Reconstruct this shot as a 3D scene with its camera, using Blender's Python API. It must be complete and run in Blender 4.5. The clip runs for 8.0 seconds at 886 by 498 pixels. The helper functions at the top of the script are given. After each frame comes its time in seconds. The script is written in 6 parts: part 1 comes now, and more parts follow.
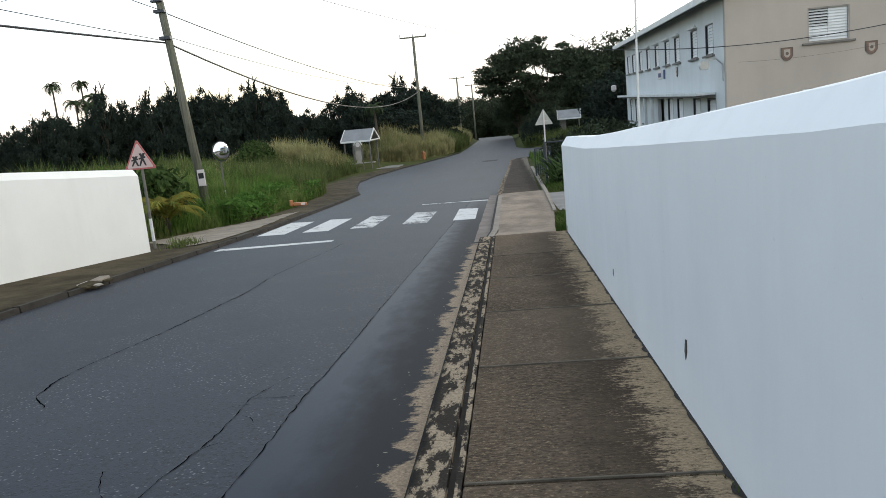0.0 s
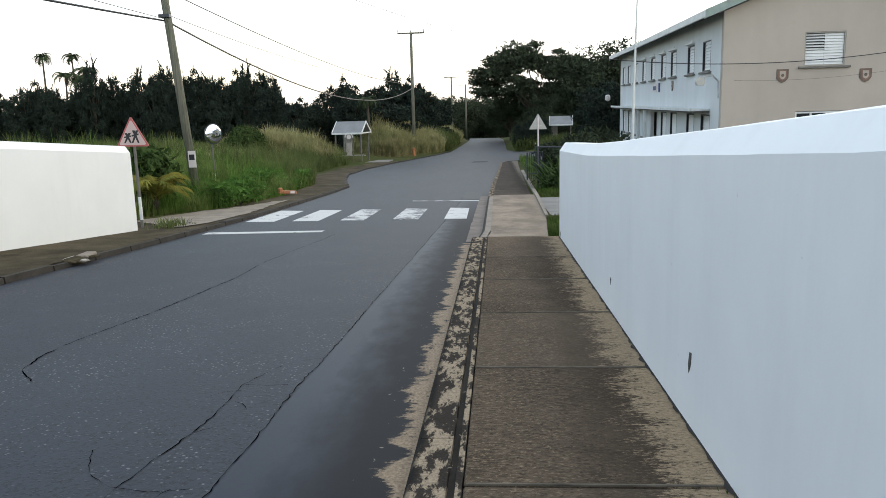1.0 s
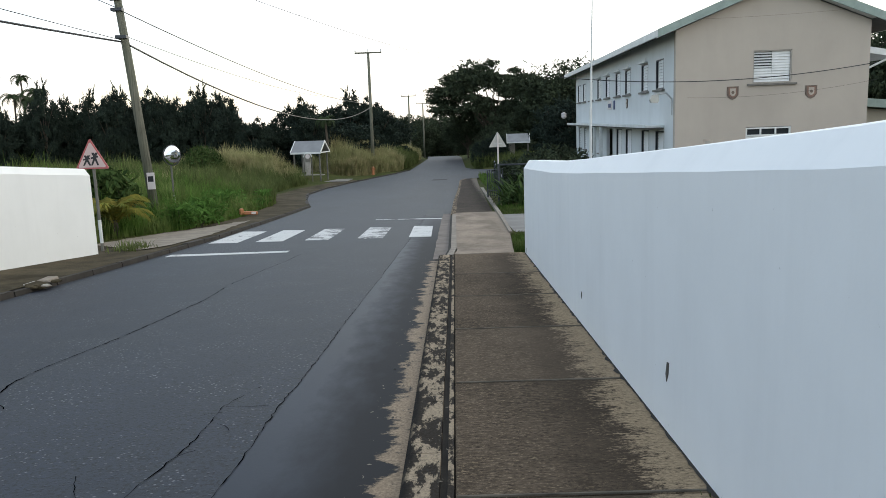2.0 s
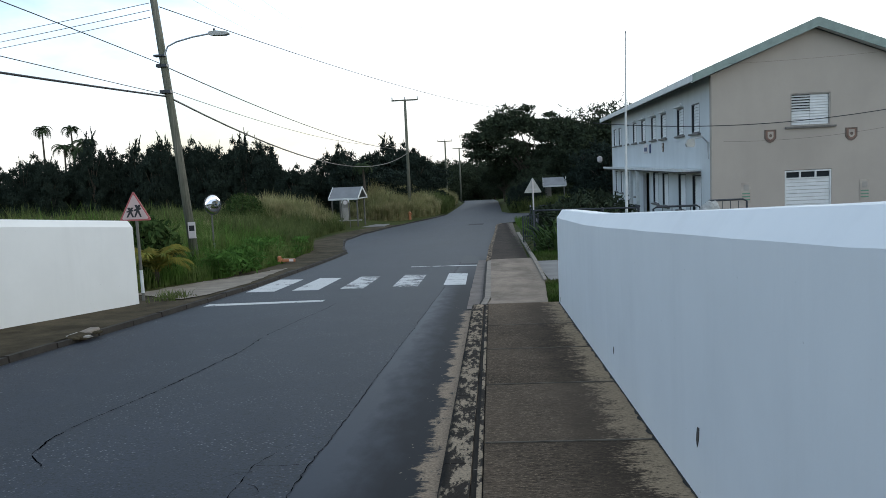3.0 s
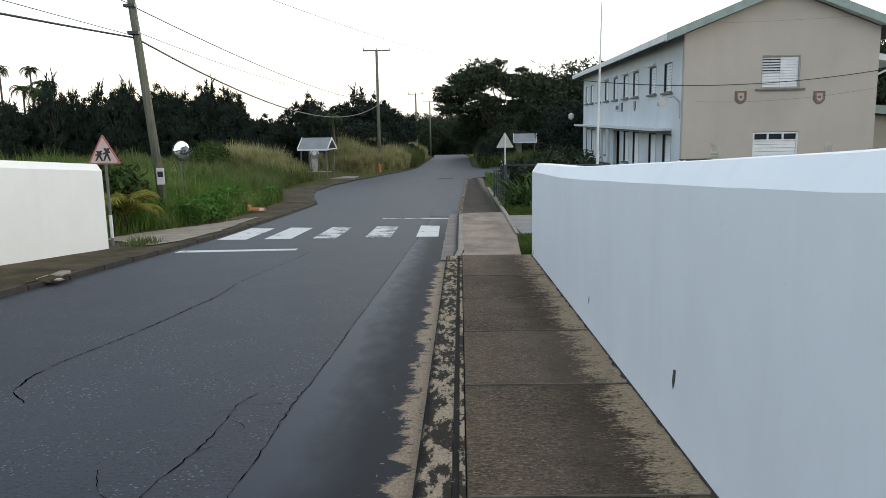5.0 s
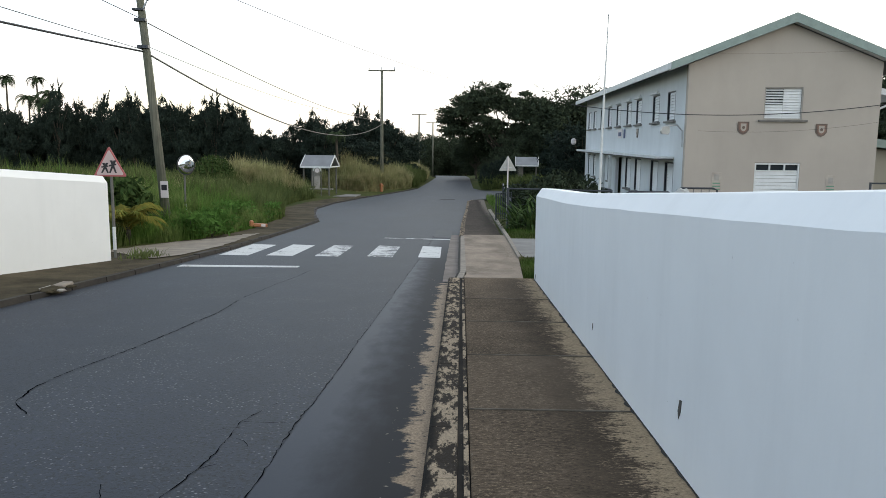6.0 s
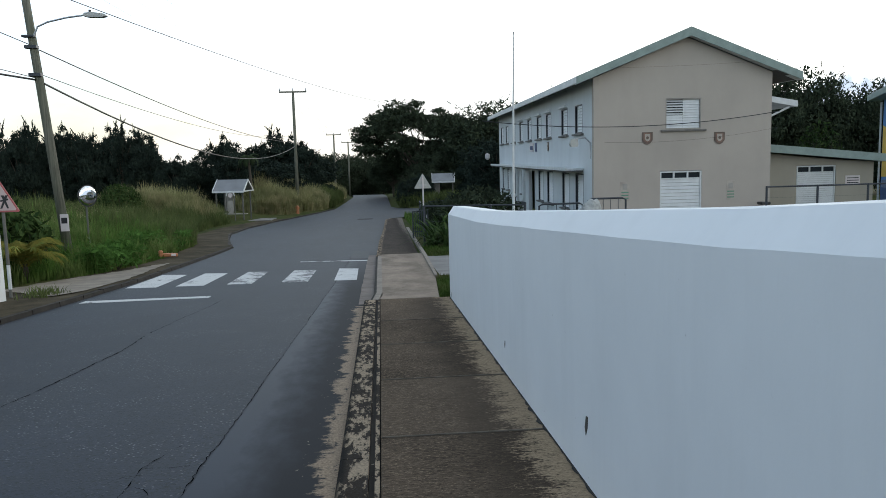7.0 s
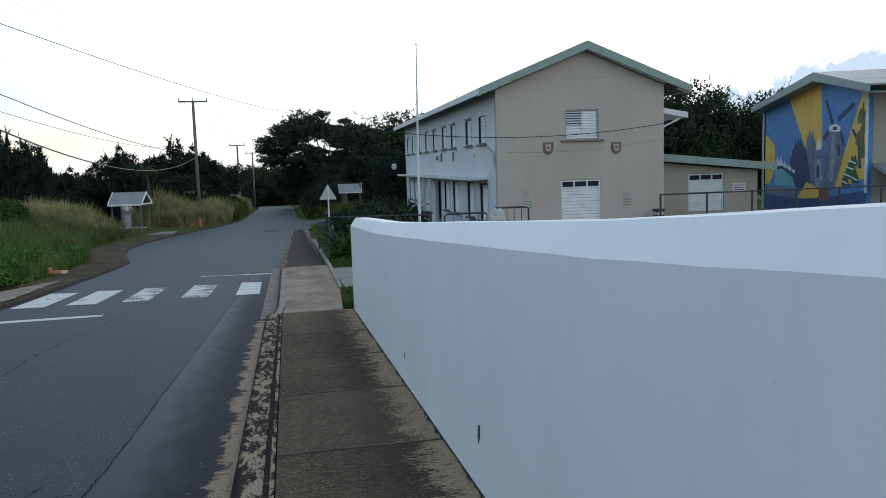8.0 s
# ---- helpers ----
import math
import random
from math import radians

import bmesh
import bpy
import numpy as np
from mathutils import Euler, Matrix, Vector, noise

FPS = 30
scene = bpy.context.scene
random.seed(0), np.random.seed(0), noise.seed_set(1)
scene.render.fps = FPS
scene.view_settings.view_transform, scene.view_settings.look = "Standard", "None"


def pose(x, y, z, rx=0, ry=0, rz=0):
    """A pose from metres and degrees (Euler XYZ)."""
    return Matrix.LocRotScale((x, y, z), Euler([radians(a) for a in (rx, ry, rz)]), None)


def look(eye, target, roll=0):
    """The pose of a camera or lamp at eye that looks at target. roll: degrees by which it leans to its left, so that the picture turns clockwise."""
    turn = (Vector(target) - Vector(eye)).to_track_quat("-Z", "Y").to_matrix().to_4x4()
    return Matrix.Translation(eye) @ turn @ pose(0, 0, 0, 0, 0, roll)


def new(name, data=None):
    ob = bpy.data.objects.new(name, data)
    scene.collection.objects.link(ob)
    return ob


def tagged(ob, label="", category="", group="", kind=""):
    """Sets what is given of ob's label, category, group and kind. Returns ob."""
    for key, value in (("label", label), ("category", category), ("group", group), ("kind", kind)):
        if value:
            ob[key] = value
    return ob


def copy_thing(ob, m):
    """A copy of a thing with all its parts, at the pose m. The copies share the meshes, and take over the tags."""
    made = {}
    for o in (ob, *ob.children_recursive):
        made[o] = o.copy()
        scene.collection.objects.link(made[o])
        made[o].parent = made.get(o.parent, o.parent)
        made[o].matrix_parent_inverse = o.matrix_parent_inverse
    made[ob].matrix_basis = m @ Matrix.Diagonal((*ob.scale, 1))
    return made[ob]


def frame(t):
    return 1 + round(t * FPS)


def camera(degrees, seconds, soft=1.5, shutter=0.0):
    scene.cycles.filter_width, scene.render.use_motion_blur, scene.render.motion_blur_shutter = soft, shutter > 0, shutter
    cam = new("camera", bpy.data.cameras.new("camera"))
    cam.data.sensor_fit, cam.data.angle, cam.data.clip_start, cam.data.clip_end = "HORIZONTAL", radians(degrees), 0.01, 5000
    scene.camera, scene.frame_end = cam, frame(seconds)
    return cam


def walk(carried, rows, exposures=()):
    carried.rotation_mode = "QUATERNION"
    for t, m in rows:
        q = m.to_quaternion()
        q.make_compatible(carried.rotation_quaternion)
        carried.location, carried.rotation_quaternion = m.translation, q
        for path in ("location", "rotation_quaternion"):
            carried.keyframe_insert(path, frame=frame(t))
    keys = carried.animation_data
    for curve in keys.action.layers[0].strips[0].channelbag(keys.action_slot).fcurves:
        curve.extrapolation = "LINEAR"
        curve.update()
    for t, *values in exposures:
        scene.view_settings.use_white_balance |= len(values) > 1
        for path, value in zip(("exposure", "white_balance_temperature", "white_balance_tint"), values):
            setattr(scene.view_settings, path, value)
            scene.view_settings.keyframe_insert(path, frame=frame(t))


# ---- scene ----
cam = camera(60.1, 8.0, soft=0.85)
PATH = [
    (0, (0.319, -0.073, 1.508), (0.130, 1.885, 1.144), -5.50),
    (0.5, (0.252, -0.031, 1.506), (-0.019, 1.915, 1.135), -4.25),
    (1, (0.170, -0.055, 1.505), (0.026, 1.905, 1.134), -1.56),
    (2.5, (0.026, -0.166, 1.566), (0.005, 1.815, 1.294), -2.36),
    (3, (0.114, -0.166, 1.636), (-0.016, 1.818, 1.423), -2.69),
    (3.5, (0.155, -0.155, 1.635), (0.064, 1.828, 1.391), -2.54),
    (4, (0.120, -0.174, 1.605), (0.056, 1.799, 1.285), -1.36),
    (4.5, (0.054, -0.220, 1.588), (0.013, 1.749, 1.243), -1.45),
    (6, (-0.072, -0.279, 1.613), (-0.117, 1.701, 1.333), 0.56),
    (6.5, (-0.037, -0.280, 1.636), (0.041, 1.701, 1.374), 0.52),
    (7, (0.052, -0.215, 1.656), (0.212, 1.765, 1.419), -1.48),
    (7.5, (0.092, -0.237, 1.656), (0.285, 1.743, 1.459), -1.31),
    (8, (0.157, -0.251, 1.673), (0.551, 1.697, 1.455), -1.80),
]
EXPOSURES = [(0, 1.08, 6800, 5), (0.5, 1.24, 6800, 5), (1.0, 1.22, 6800, 5), (2.5, 0.86, 6450, 4), (3.0, 0.60, 6050, 3), (3.5, 0.40, 5750, 2), (4.0, 0.94, 6550, 4), (4.5, 1.00, 6700, 5),
             (6.0, 1.00, 6700, 5), (6.5, 0.84, 6600, 4), (7.0, 0.60, 6250, 3), (7.5, 0.48, 6000, 2), (8.0, 0.45, 5950, 2)]
walk(cam, [(t, look(e, a, r)) for t, e, a, r in PATH], EXPOSURES)

# ---- world and sun ----
SUN_ELEV, SUN_AZ = radians(9), radians(32)
world = bpy.data.worlds.new("evening_sky")
scene.world = world
world.use_nodes = True
wt = world.node_tree
for n in list(wt.nodes):
    wt.nodes.remove(n)
w_out, w_bg = wt.nodes.new("ShaderNodeOutputWorld"), wt.nodes.new("ShaderNodeBackground")
w_sky, w_tc, w_map = wt.nodes.new("ShaderNodeTexSky"), wt.nodes.new("ShaderNodeTexCoord"), wt.nodes.new("ShaderNodeMapping")
w_noise, w_ramp, w_mix = wt.nodes.new("ShaderNodeTexNoise"), wt.nodes.new("ShaderNodeValToRGB"), wt.nodes.new("ShaderNodeMix")
w_sky.sky_type, w_sky.sun_disc = "NISHITA", False
w_sky.sun_elevation, w_sky.sun_rotation = SUN_ELEV, SUN_AZ
w_sky.air_density, w_sky.dust_density, w_sky.ozone_density = 1.0, 1.2, 2.0
w_map.inputs["Scale"].default_value = (1.6, 1.6, 4.5)
w_map.inputs["Location"].default_value = (0.35, 0.2, 0.1)
w_noise.inputs["Scale"].default_value, w_noise.inputs["Detail"].default_value, w_noise.inputs["Roughness"].default_value = 1.7, 7.0, 0.55
w_axes = wt.nodes.new("ShaderNodeSeparateXYZ")
wt.links.new(w_tc.outputs["Generated"], w_axes.inputs["Vector"])


def w_math(op, a, b):
    n = wt.nodes.new("ShaderNodeMath")
    n.operation = op
    for k, v in ((0, a), (1, b)):
        if isinstance(v, (int, float)):
            n.inputs[k].default_value = v
        else:
            wt.links.new(v, n.inputs[k])
    return n.outputs["Value"]


# thin cloud, thicker to the east (+x) and towards the horizon, open blue overhead
w_cover = w_math("ADD", w_noise.outputs["Fac"], w_math("ADD", w_math("MULTIPLY", w_axes.outputs["X"], 0.27), w_math("MULTIPLY", w_axes.outputs["Z"], -0.85)))
w_ramp.color_ramp.elements[0].position, w_ramp.color_ramp.elements[1].position = 0.16, 0.42
w_ramp.color_ramp.elements[0].color, w_ramp.color_ramp.elements[1].color = (0.28, 0.28, 0.28, 1), (0.97, 0.97, 0.97, 1)
w_mix.data_type = "RGBA"
wt.links.new(w_tc.outputs["Generated"], w_map.inputs["Vector"])
wt.links.new(w_map.outputs["Vector"], w_noise.inputs["Vector"])
wt.links.new(w_cover, w_ramp.inputs["Fac"])
wt.links.new(w_ramp.outputs["Color"], w_mix.inputs["Factor"])
wt.links.new(w_sky.outputs["Color"], w_mix.inputs["A"])
# the cloud is dimmer and creamier low over the horizon ahead and to the west
w_dim = w_math("MULTIPLY", w_math("MINIMUM", w_math("MAXIMUM", w_math("SUBTRACT", 1.25, w_math("MULTIPLY", w_axes.outputs["Z"], 6.5)), 0.0), 1.0),
               w_math("MINIMUM", w_math("MAXIMUM", w_math("MULTIPLY", w_math("SUBTRACT", 0.32, w_axes.outputs["X"]), 3.0), 0.0), 1.0))
w_tone = wt.nodes.new("ShaderNodeMix")
w_tone.data_type = "RGBA"
w_side, w_veil = w_math("MINIMUM", w_math("MAXIMUM", w_math("ADD", w_math("MULTIPLY", w_axes.outputs["X"], 1.4), 0.55), 0.0), 1.0), wt.nodes.new("ShaderNodeMix")
w_veil.data_type = "RGBA"
w_veil.inputs["A"].default_value, w_veil.inputs["B"].default_value = (6.5, 7.2, 8.7, 1), (10.3, 10.1, 10.0, 1)
wt.links.new(w_side, w_veil.inputs["Factor"])
wt.links.new(w_veil.outputs["Result"], w_tone.inputs["A"])
w_tone.inputs["B"].default_value = (5.7, 5.2, 4.8, 1)
wt.links.new(w_dim, w_tone.inputs["Factor"])
wt.links.new(w_tone.outputs["Result"], w_mix.inputs["B"])
# a low bank of blue-grey cumulus over the eastern horizon
w_puff, w_bank, w_low = wt.nodes.new("ShaderNodeTexNoise"), wt.nodes.new("ShaderNodeValToRGB"), wt.nodes.new("ShaderNodeMix")
w_puff.inputs["Scale"].default_value, w_puff.inputs["Detail"].default_value, w_puff.inputs["Roughness"].default_value = 20.0, 5.0, 0.6
wt.links.new(w_tc.outputs["Generated"], w_puff.inputs["Vector"])
w_edge = w_math("SUBTRACT", w_math("MULTIPLY", w_math("SUBTRACT", w_axes.outputs["X"], 0.49), 0.32), w_math("SUBTRACT", w_axes.outputs["Z"], 0.080))
w_edge = w_math("ADD", w_edge, w_math("MULTIPLY", w_math("SUBTRACT", w_puff.outputs["Fac"], 0.5), 0.16))
w_bank.color_ramp.elements[0].position, w_bank.color_ramp.elements[1].position = 0.0, 0.022
w_bank.color_ramp.elements[0].color, w_bank.color_ramp.elements[1].color = (0, 0, 0, 1), (0.85, 0.85, 0.85, 1)
wt.links.new(w_edge, w_bank.inputs["Fac"])
w_low.data_type = "RGBA"
w_low.inputs["B"].default_value = (2.0, 2.5, 3.5, 1)
wt.links.new(w_bank.outputs["Color"], w_low.inputs["Factor"])
wt.links.new(w_mix.outputs["Result"], w_low.inputs["A"])
wt.links.new(w_low.outputs["Result"], w_bg.inputs["Color"])
w_bg.inputs["Strength"].default_value = 0.15
wt.links.new(w_bg.outputs["Background"], w_out.inputs["Surface"])

sun_data = bpy.data.lights.new("sun", "SUN")
sun_data.energy, sun_data.angle, sun_data.color = 0.5, radians(20), (1.0, 0.9, 0.78)
sun = new("sun", sun_data)
sun.matrix_world = look((0, 0, 0), (-math.sin(SUN_AZ) * math.cos(SUN_ELEV), -math.cos(SUN_AZ) * math.cos(SUN_ELEV), -math.sin(SUN_ELEV)))


# ---- materials ----
class Mat:
    """A small builder round one principled material in world-sized coordinates."""

    def __init__(self, name, rough=0.8, metal=0.0, spec=0.4):
        self.m = bpy.data.materials.new(name)
        self.m.use_nodes = True
        self.t = self.m.node_tree
        self.p = self.t.nodes["Principled BSDF"]
        self.p.inputs["Roughness"].default_value = rough
        self.p.inputs["Metallic"].default_value = metal
        self.p.inputs["Specular IOR Level"].default_value = spec
        self.geo = self.t.nodes.new("ShaderNodeNewGeometry")
        self.tc = self.t.nodes.new("ShaderNodeTexCoord")

    def link(self, a, b):
        self.t.links.new(a, b)

    def coords(self, scale=(1, 1, 1), local=False):
        mp = self.t.nodes.new("ShaderNodeMapping")
        mp.inputs["Scale"].default_value = scale
        self.link(self.tc.outputs["Object"] if local else self.geo.outputs["Position"], mp.inputs["Vector"])
        return mp.outputs["Vector"]

    def noise(self, scale, detail=4, rough=0.55, stretch=(1, 1, 1), local=False, distortion=0.0):
        n = self.t.nodes.new("ShaderNodeTexNoise")
        n.inputs["Scale"].default_value, n.inputs["Detail"].default_value, n.inputs["Roughness"].default_value = scale, detail, rough
        n.inputs["Distortion"].default_value = distortion
        self.link(self.coords(stretch, local), n.inputs["Vector"])
        return n.outputs["Fac"]

    def voronoi(self, scale, stretch=(1, 1, 1), output="Distance"):
        n = self.t.nodes.new("ShaderNodeTexVoronoi")
        n.inputs["Scale"].default_value = scale
        self.link(self.coords(stretch), n.inputs["Vector"])
        return n.outputs[output]

    def ramp(self, fac, stops):
        r = self.t.nodes.new("ShaderNodeValToRGB")
        while len(r.color_ramp.elements) < len(stops):
            r.color_ramp.elements.new(0.5)
        for e, (pos, c) in zip(r.color_ramp.elements, stops):
            e.position = pos
            e.color = (c, c, c, 1) if isinstance(c, (int, float)) else (*c, 1)
        self.link(fac, r.inputs["Fac"])
        return r.outputs["Color"]

    def mix(self, fac, a, b, kind="MIX"):
        n = self.t.nodes.new("ShaderNodeMix")
        n.data_type, n.blend_type = "RGBA", kind
        for value, key in ((fac, "Factor"), (a, "A"), (b, "B")):
            if isinstance(value, (int, float)):
                n.inputs[key].default_value = value if key == "Factor" else (value, value, value, 1)
            elif isinstance(value, tuple):
                n.inputs[key].default_value = (*value, 1)
            else:
                self.link(value, n.inputs[key])
        return n.outputs["Result"]

    def math(self, op, a, b=0.0, clamp=False):
        n = self.t.nodes.new("ShaderNodeMath")
        n.operation, n.use_clamp = op, clamp
        for k, v in ((0, a), (1, b)):
            if isinstance(v, (int, float)):
                n.inputs[k].default_value = v
            else:
                self.link(v, n.inputs[k])
        return n.outputs["Value"]

    def axis(self, which):
        s = self.t.nodes.new("ShaderNodeSeparateXYZ")
        self.link(self.geo.outputs["Position"], s.inputs["Vector"])
        return s.outputs[which]

    def island(self):
        return self.geo.outputs["Random Per Island"]

    def chance(self):
        return self.t.nodes.new("ShaderNodeObjectInfo").outputs["Random"]

    def color(self, c):
        if isinstance(c, tuple):
            self.p.inputs["Base Color"].default_value = (*c, 1)
        else:
            self.link(c, self.p.inputs["Base Color"])
        return self

    def rough(self, r):
        self.link(r, self.p.inputs["Roughness"])
        return self

    def bump(self, height, strength=0.3, distance=0.01):
        b = self.t.nodes.new("ShaderNodeBump")
        b.inputs["Strength"].default_value, b.inputs["Distance"].default_value = strength, distance
        self.link(height, b.inputs["Height"])
        self.link(b.outputs["Normal"], self.p.inputs["Normal"])
        return self


def paint(name, c, rough=0.6, wear=0.12, scale=3.0, metal=0.0, bump=0.15):
    """Plain painted or plain coloured stuff with faint stains and grain."""
    m = Mat(name, rough, metal)
    big, fine = m.noise(scale, 5, 0.6), m.noise(scale * 30, 3)
    a = tuple(v * (1 - wear) for v in c)
    b = tuple(min(1, v * (1 + wear * 0.7)) for v in c)
    col = m.mix(m.ramp(big, [(0.3, 0), (0.7, 1)]), a, b)
    col = m.mix(m.ramp(fine, [(0.35, 0), (0.65, 0.35)]), col, tuple(v * (1 - wear) for v in c))
    return m.color(col).bump(fine, bump, 0.004).m


def make_asphalt():
    m = Mat("asphalt", 0.9, 0, 0.32)
    x, y = m.axis("X"), m.axis("Y")
    big, mid = m.noise(0.55, 6, 0.62, (1, 0.22, 1)), m.noise(2.2, 5, 0.65)
    grain, speck = m.noise(34, 4, 0.8), m.voronoi(27)
    old = m.mix(m.ramp(big, [(0.3, 0), (0.7, 1)]), (0.0085, 0.011, 0.018), (0.023, 0.028, 0.043))
    old = m.mix(m.ramp(mid, [(0.45, 0), (0.75, 0.5)]), old, (0.024, 0.027, 0.032))
    stones = m.ramp(speck, [(0.0, 1), (0.16, 0.85), (0.27, 0)])
    pick = m.ramp(m.noise(1.3, 6, 0.7), [(0.44, 0.0), (0.56, 1.0)])
    old = m.mix(m.math("MULTIPLY", stones, pick), old, (0.20, 0.203, 0.21))
    old = m.mix(m.ramp(grain, [(0.41, 1.0), (0.49, 0)]), old, (0.004, 0.005, 0.006))
    old = m.mix(m.ramp(m.noise(13, 4, 0.7, (1, 0.7, 1)), [(0.36, 0.55), (0.6, 0)]), old, (0.015, 0.017, 0.022))
    # the smooth reinstated trench beside the gutter
    fresh = m.mix(m.ramp(m.noise(1.1, 4, 0.6, (1, 0.4, 1)), [(0.3, 0), (0.7, 1)]), (0.0055, 0.009, 0.019), (0.009, 0.0145, 0.029))
    edge = m.math("ADD", x, m.math("ADD", m.math("MULTIPLY", y, -0.019), 1.275))
    edge = m.math("ADD", edge, m.math("MULTIPLY", m.math("SUBTRACT", m.noise(3.0, 3), 0.5), 0.02))
    is_fresh = m.math("MULTIPLY", m.math("GREATER_THAN", edge, 0.0), m.math("LESS_THAN", y, 22.5))
    col = m.mix(is_fresh, old, fresh)
    # dirt washed to the kerb sides
    near = m.math("ADD", x, m.math("MULTIPLY", m.math("SUBTRACT", m.noise(5, 4, 0.6, (1, 0.5, 1)), 0.5), 0.5))
    dirt = m.ramp(m.math("ADD", near, 1.0), [(0.0, 0), (0.42, 1.0)])
    dirt = m.math("MULTIPLY", dirt, m.ramp(m.math("MULTIPLY", y, 0.02), [(0.30, 1.0), (0.52, 0.0)]))
    col = m.mix(dirt, col, (0.0105, 0.0105, 0.0125))
    # ragged pale grit washed against the kerb
    at = m.math("ADD", x, m.math("MULTIPLY", m.math("SUBTRACT", m.noise(6.0, 6, 0.75, (0.3, 1.5, 1)), 0.5), 0.24))
    at = m.math("ADD", at, m.math("MULTIPLY", m.math("SUBTRACT", m.noise(2.6, 8, 0.75, (0.6, 0.9, 1)), 0.5), 0.70))
    grit = m.ramp(m.math("ADD", at, 0.75), [(0.335, 0), (0.37, 0.92)])
    grit = m.math("MULTIPLY", grit, m.math("LESS_THAN", y, 12.4))
    bare = m.ramp(m.noise(5.0, 7, 0.8, (1.2, 0.8, 1)), [(0.38, 1.0), (0.44, 0.0)])
    grit = m.math("MULTIPLY", grit, m.math("SUBTRACT", 1.0, bare))
    col = m.mix(grit, col, m.mix(m.ramp(m.noise(60, 3), [(0.3, 0), (0.7, 1)]), (0.17, 0.122, 0.080), (0.38, 0.28, 0.185)))
    return m.color(col).rough(m.math("ADD", m.ramp(is_fresh, [(0, 0.62), (1, 0.54)]), m.math("MULTIPLY", m.math("MAXIMUM", grit, dirt), 0.25))).bump(m.mix(m.ramp(is_fresh, [(0, 0.5), (1, 0.0)]), m.math("MULTIPLY", grain, m.ramp(is_fresh, [(0, 1), (1, 0.15)])), stones), 0.45, 0.008).m


def make_slab(name, light, dark, edge_x=0.97, grain=1.0):
    """Brushed concrete, blackened along its middle, cleaner beside the wall."""
    m = Mat(name, 0.95, 0, 0.06)
    x = m.axis("X")
    big, mid = m.noise(1.4, 6, 0.65, (1, 0.6, 1)), m.noise(4.5, 6, 0.7, (0.8, 1.3, 1))
    brush, fine, dots = m.noise(28, 5, 0.8, (0.5, 1.6, 1)), m.noise(120, 2), m.noise(52, 4, 0.8, (0.7, 1.2, 1))
    brown = (dark[0] * 2.8, dark[1] * 2.9, dark[2] * 3.0)
    c = m.mix(m.ramp(big, [(0.35, 0), (0.65, 1)]), tuple(v * 0.65 for v in dark), tuple(v * 1.7 for v in dark))
    c = m.mix(m.ramp(brush, [(0.46, 0), (0.66, 0.85 * grain)]), c, brown)
    c = m.mix(m.ramp(dots, [(0.38, 0.9 * grain), (0.47, 0)]), c, tuple(v * 0.45 for v in dark))
    c = m.mix(m.ramp(dots, [(0.57, 0), (0.63, 0.8 * grain)]), c, tuple(v * 0.75 for v in light))
    wob = m.math("MULTIPLY", m.math("SUBTRACT", mid, 0.5), 0.75)
    wob2 = m.math("MULTIPLY", m.math("SUBTRACT", brush, 0.5), 0.75)
    at = m.math("ADD", x, m.math("ADD", wob, wob2))
    at = m.math("ADD", at, m.math("MULTIPLY", m.math("SUBTRACT", dots, 0.5), 0.55))
    clean = m.ramp(m.math("SUBTRACT", at, edge_x - 0.5), [(0.45, 0), (0.57, 0.92)])
    pale = m.mix(m.ramp(dots, [(0.35, 0), (0.62, 1)]), tuple(v * 0.55 for v in light), light)
    heavy = m.ramp(m.math("SUBTRACT", at, edge_x - 0.5), [(0.05, 0), (0.36, 0.7 * grain), (0.52, 0)])
    c = m.mix(heavy, c, tuple(v * 0.5 for v in dark))
    c = m.mix(clean, c, pale)
    c = m.mix(m.math("MULTIPLY", m.chance(), 0.2), c, tuple(v * 1.2 for v in brown))
    return m.color(c).bump(m.mix(0.5, brush, dots), 0.8, 0.008).m


def make_kerb():
    m = Mat("kerb_concrete", 0.95, 0, 0.06)
    mid, fine = m.noise(6.5, 6, 0.7, (2.0, 0.7, 1)), m.noise(70, 3)
    c = m.mix(m.ramp(mid, [(0.49, 0), (0.54, 1)]), (0.034, 0.027, 0.021), (0.38, 0.295, 0.205))
    c = m.mix(m.ramp(fine, [(0.4, 0.4), (0.6, 0)]), c, (0.06, 0.055, 0.05))
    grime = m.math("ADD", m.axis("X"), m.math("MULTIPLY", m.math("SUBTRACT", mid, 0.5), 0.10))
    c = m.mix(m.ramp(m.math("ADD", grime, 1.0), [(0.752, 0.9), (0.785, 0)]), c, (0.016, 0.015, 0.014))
    return m.color(c).bump(m.mix(0.5, mid, fine), 0.5, 0.008).m


def make_white_wall(name, k):
    m = Mat(name, 0.55, 0, 0.35)
    hue = lambda a: tuple(u * v for u, v in zip(a, k))
    stain, streak, fine = m.noise(0.9, 5, 0.6), m.noise(3.0, 5, 0.65, (1, 1, 0.12)), m.noise(55, 4, 0.6)
    c = m.mix(m.ramp(stain, [(0.3, 0), (0.75, 1)]), hue((0.80, 0.80, 0.80)), hue((0.735, 0.735, 0.735)))
    c = m.mix(m.ramp(streak, [(0.5, 0), (0.8, 0.35)]), c, hue((0.66, 0.66, 0.66)))
    c = m.mix(m.ramp(m.noise(24, 2), [(0.76, 0), (0.80, 0.6)]), c, (0.35, 0.34, 0.33))
    lumps = m.noise(5.5, 4, 0.5)
    return m.color(c).bump(m.mix(0.2, lumps, fine), 0.12, 0.012).m


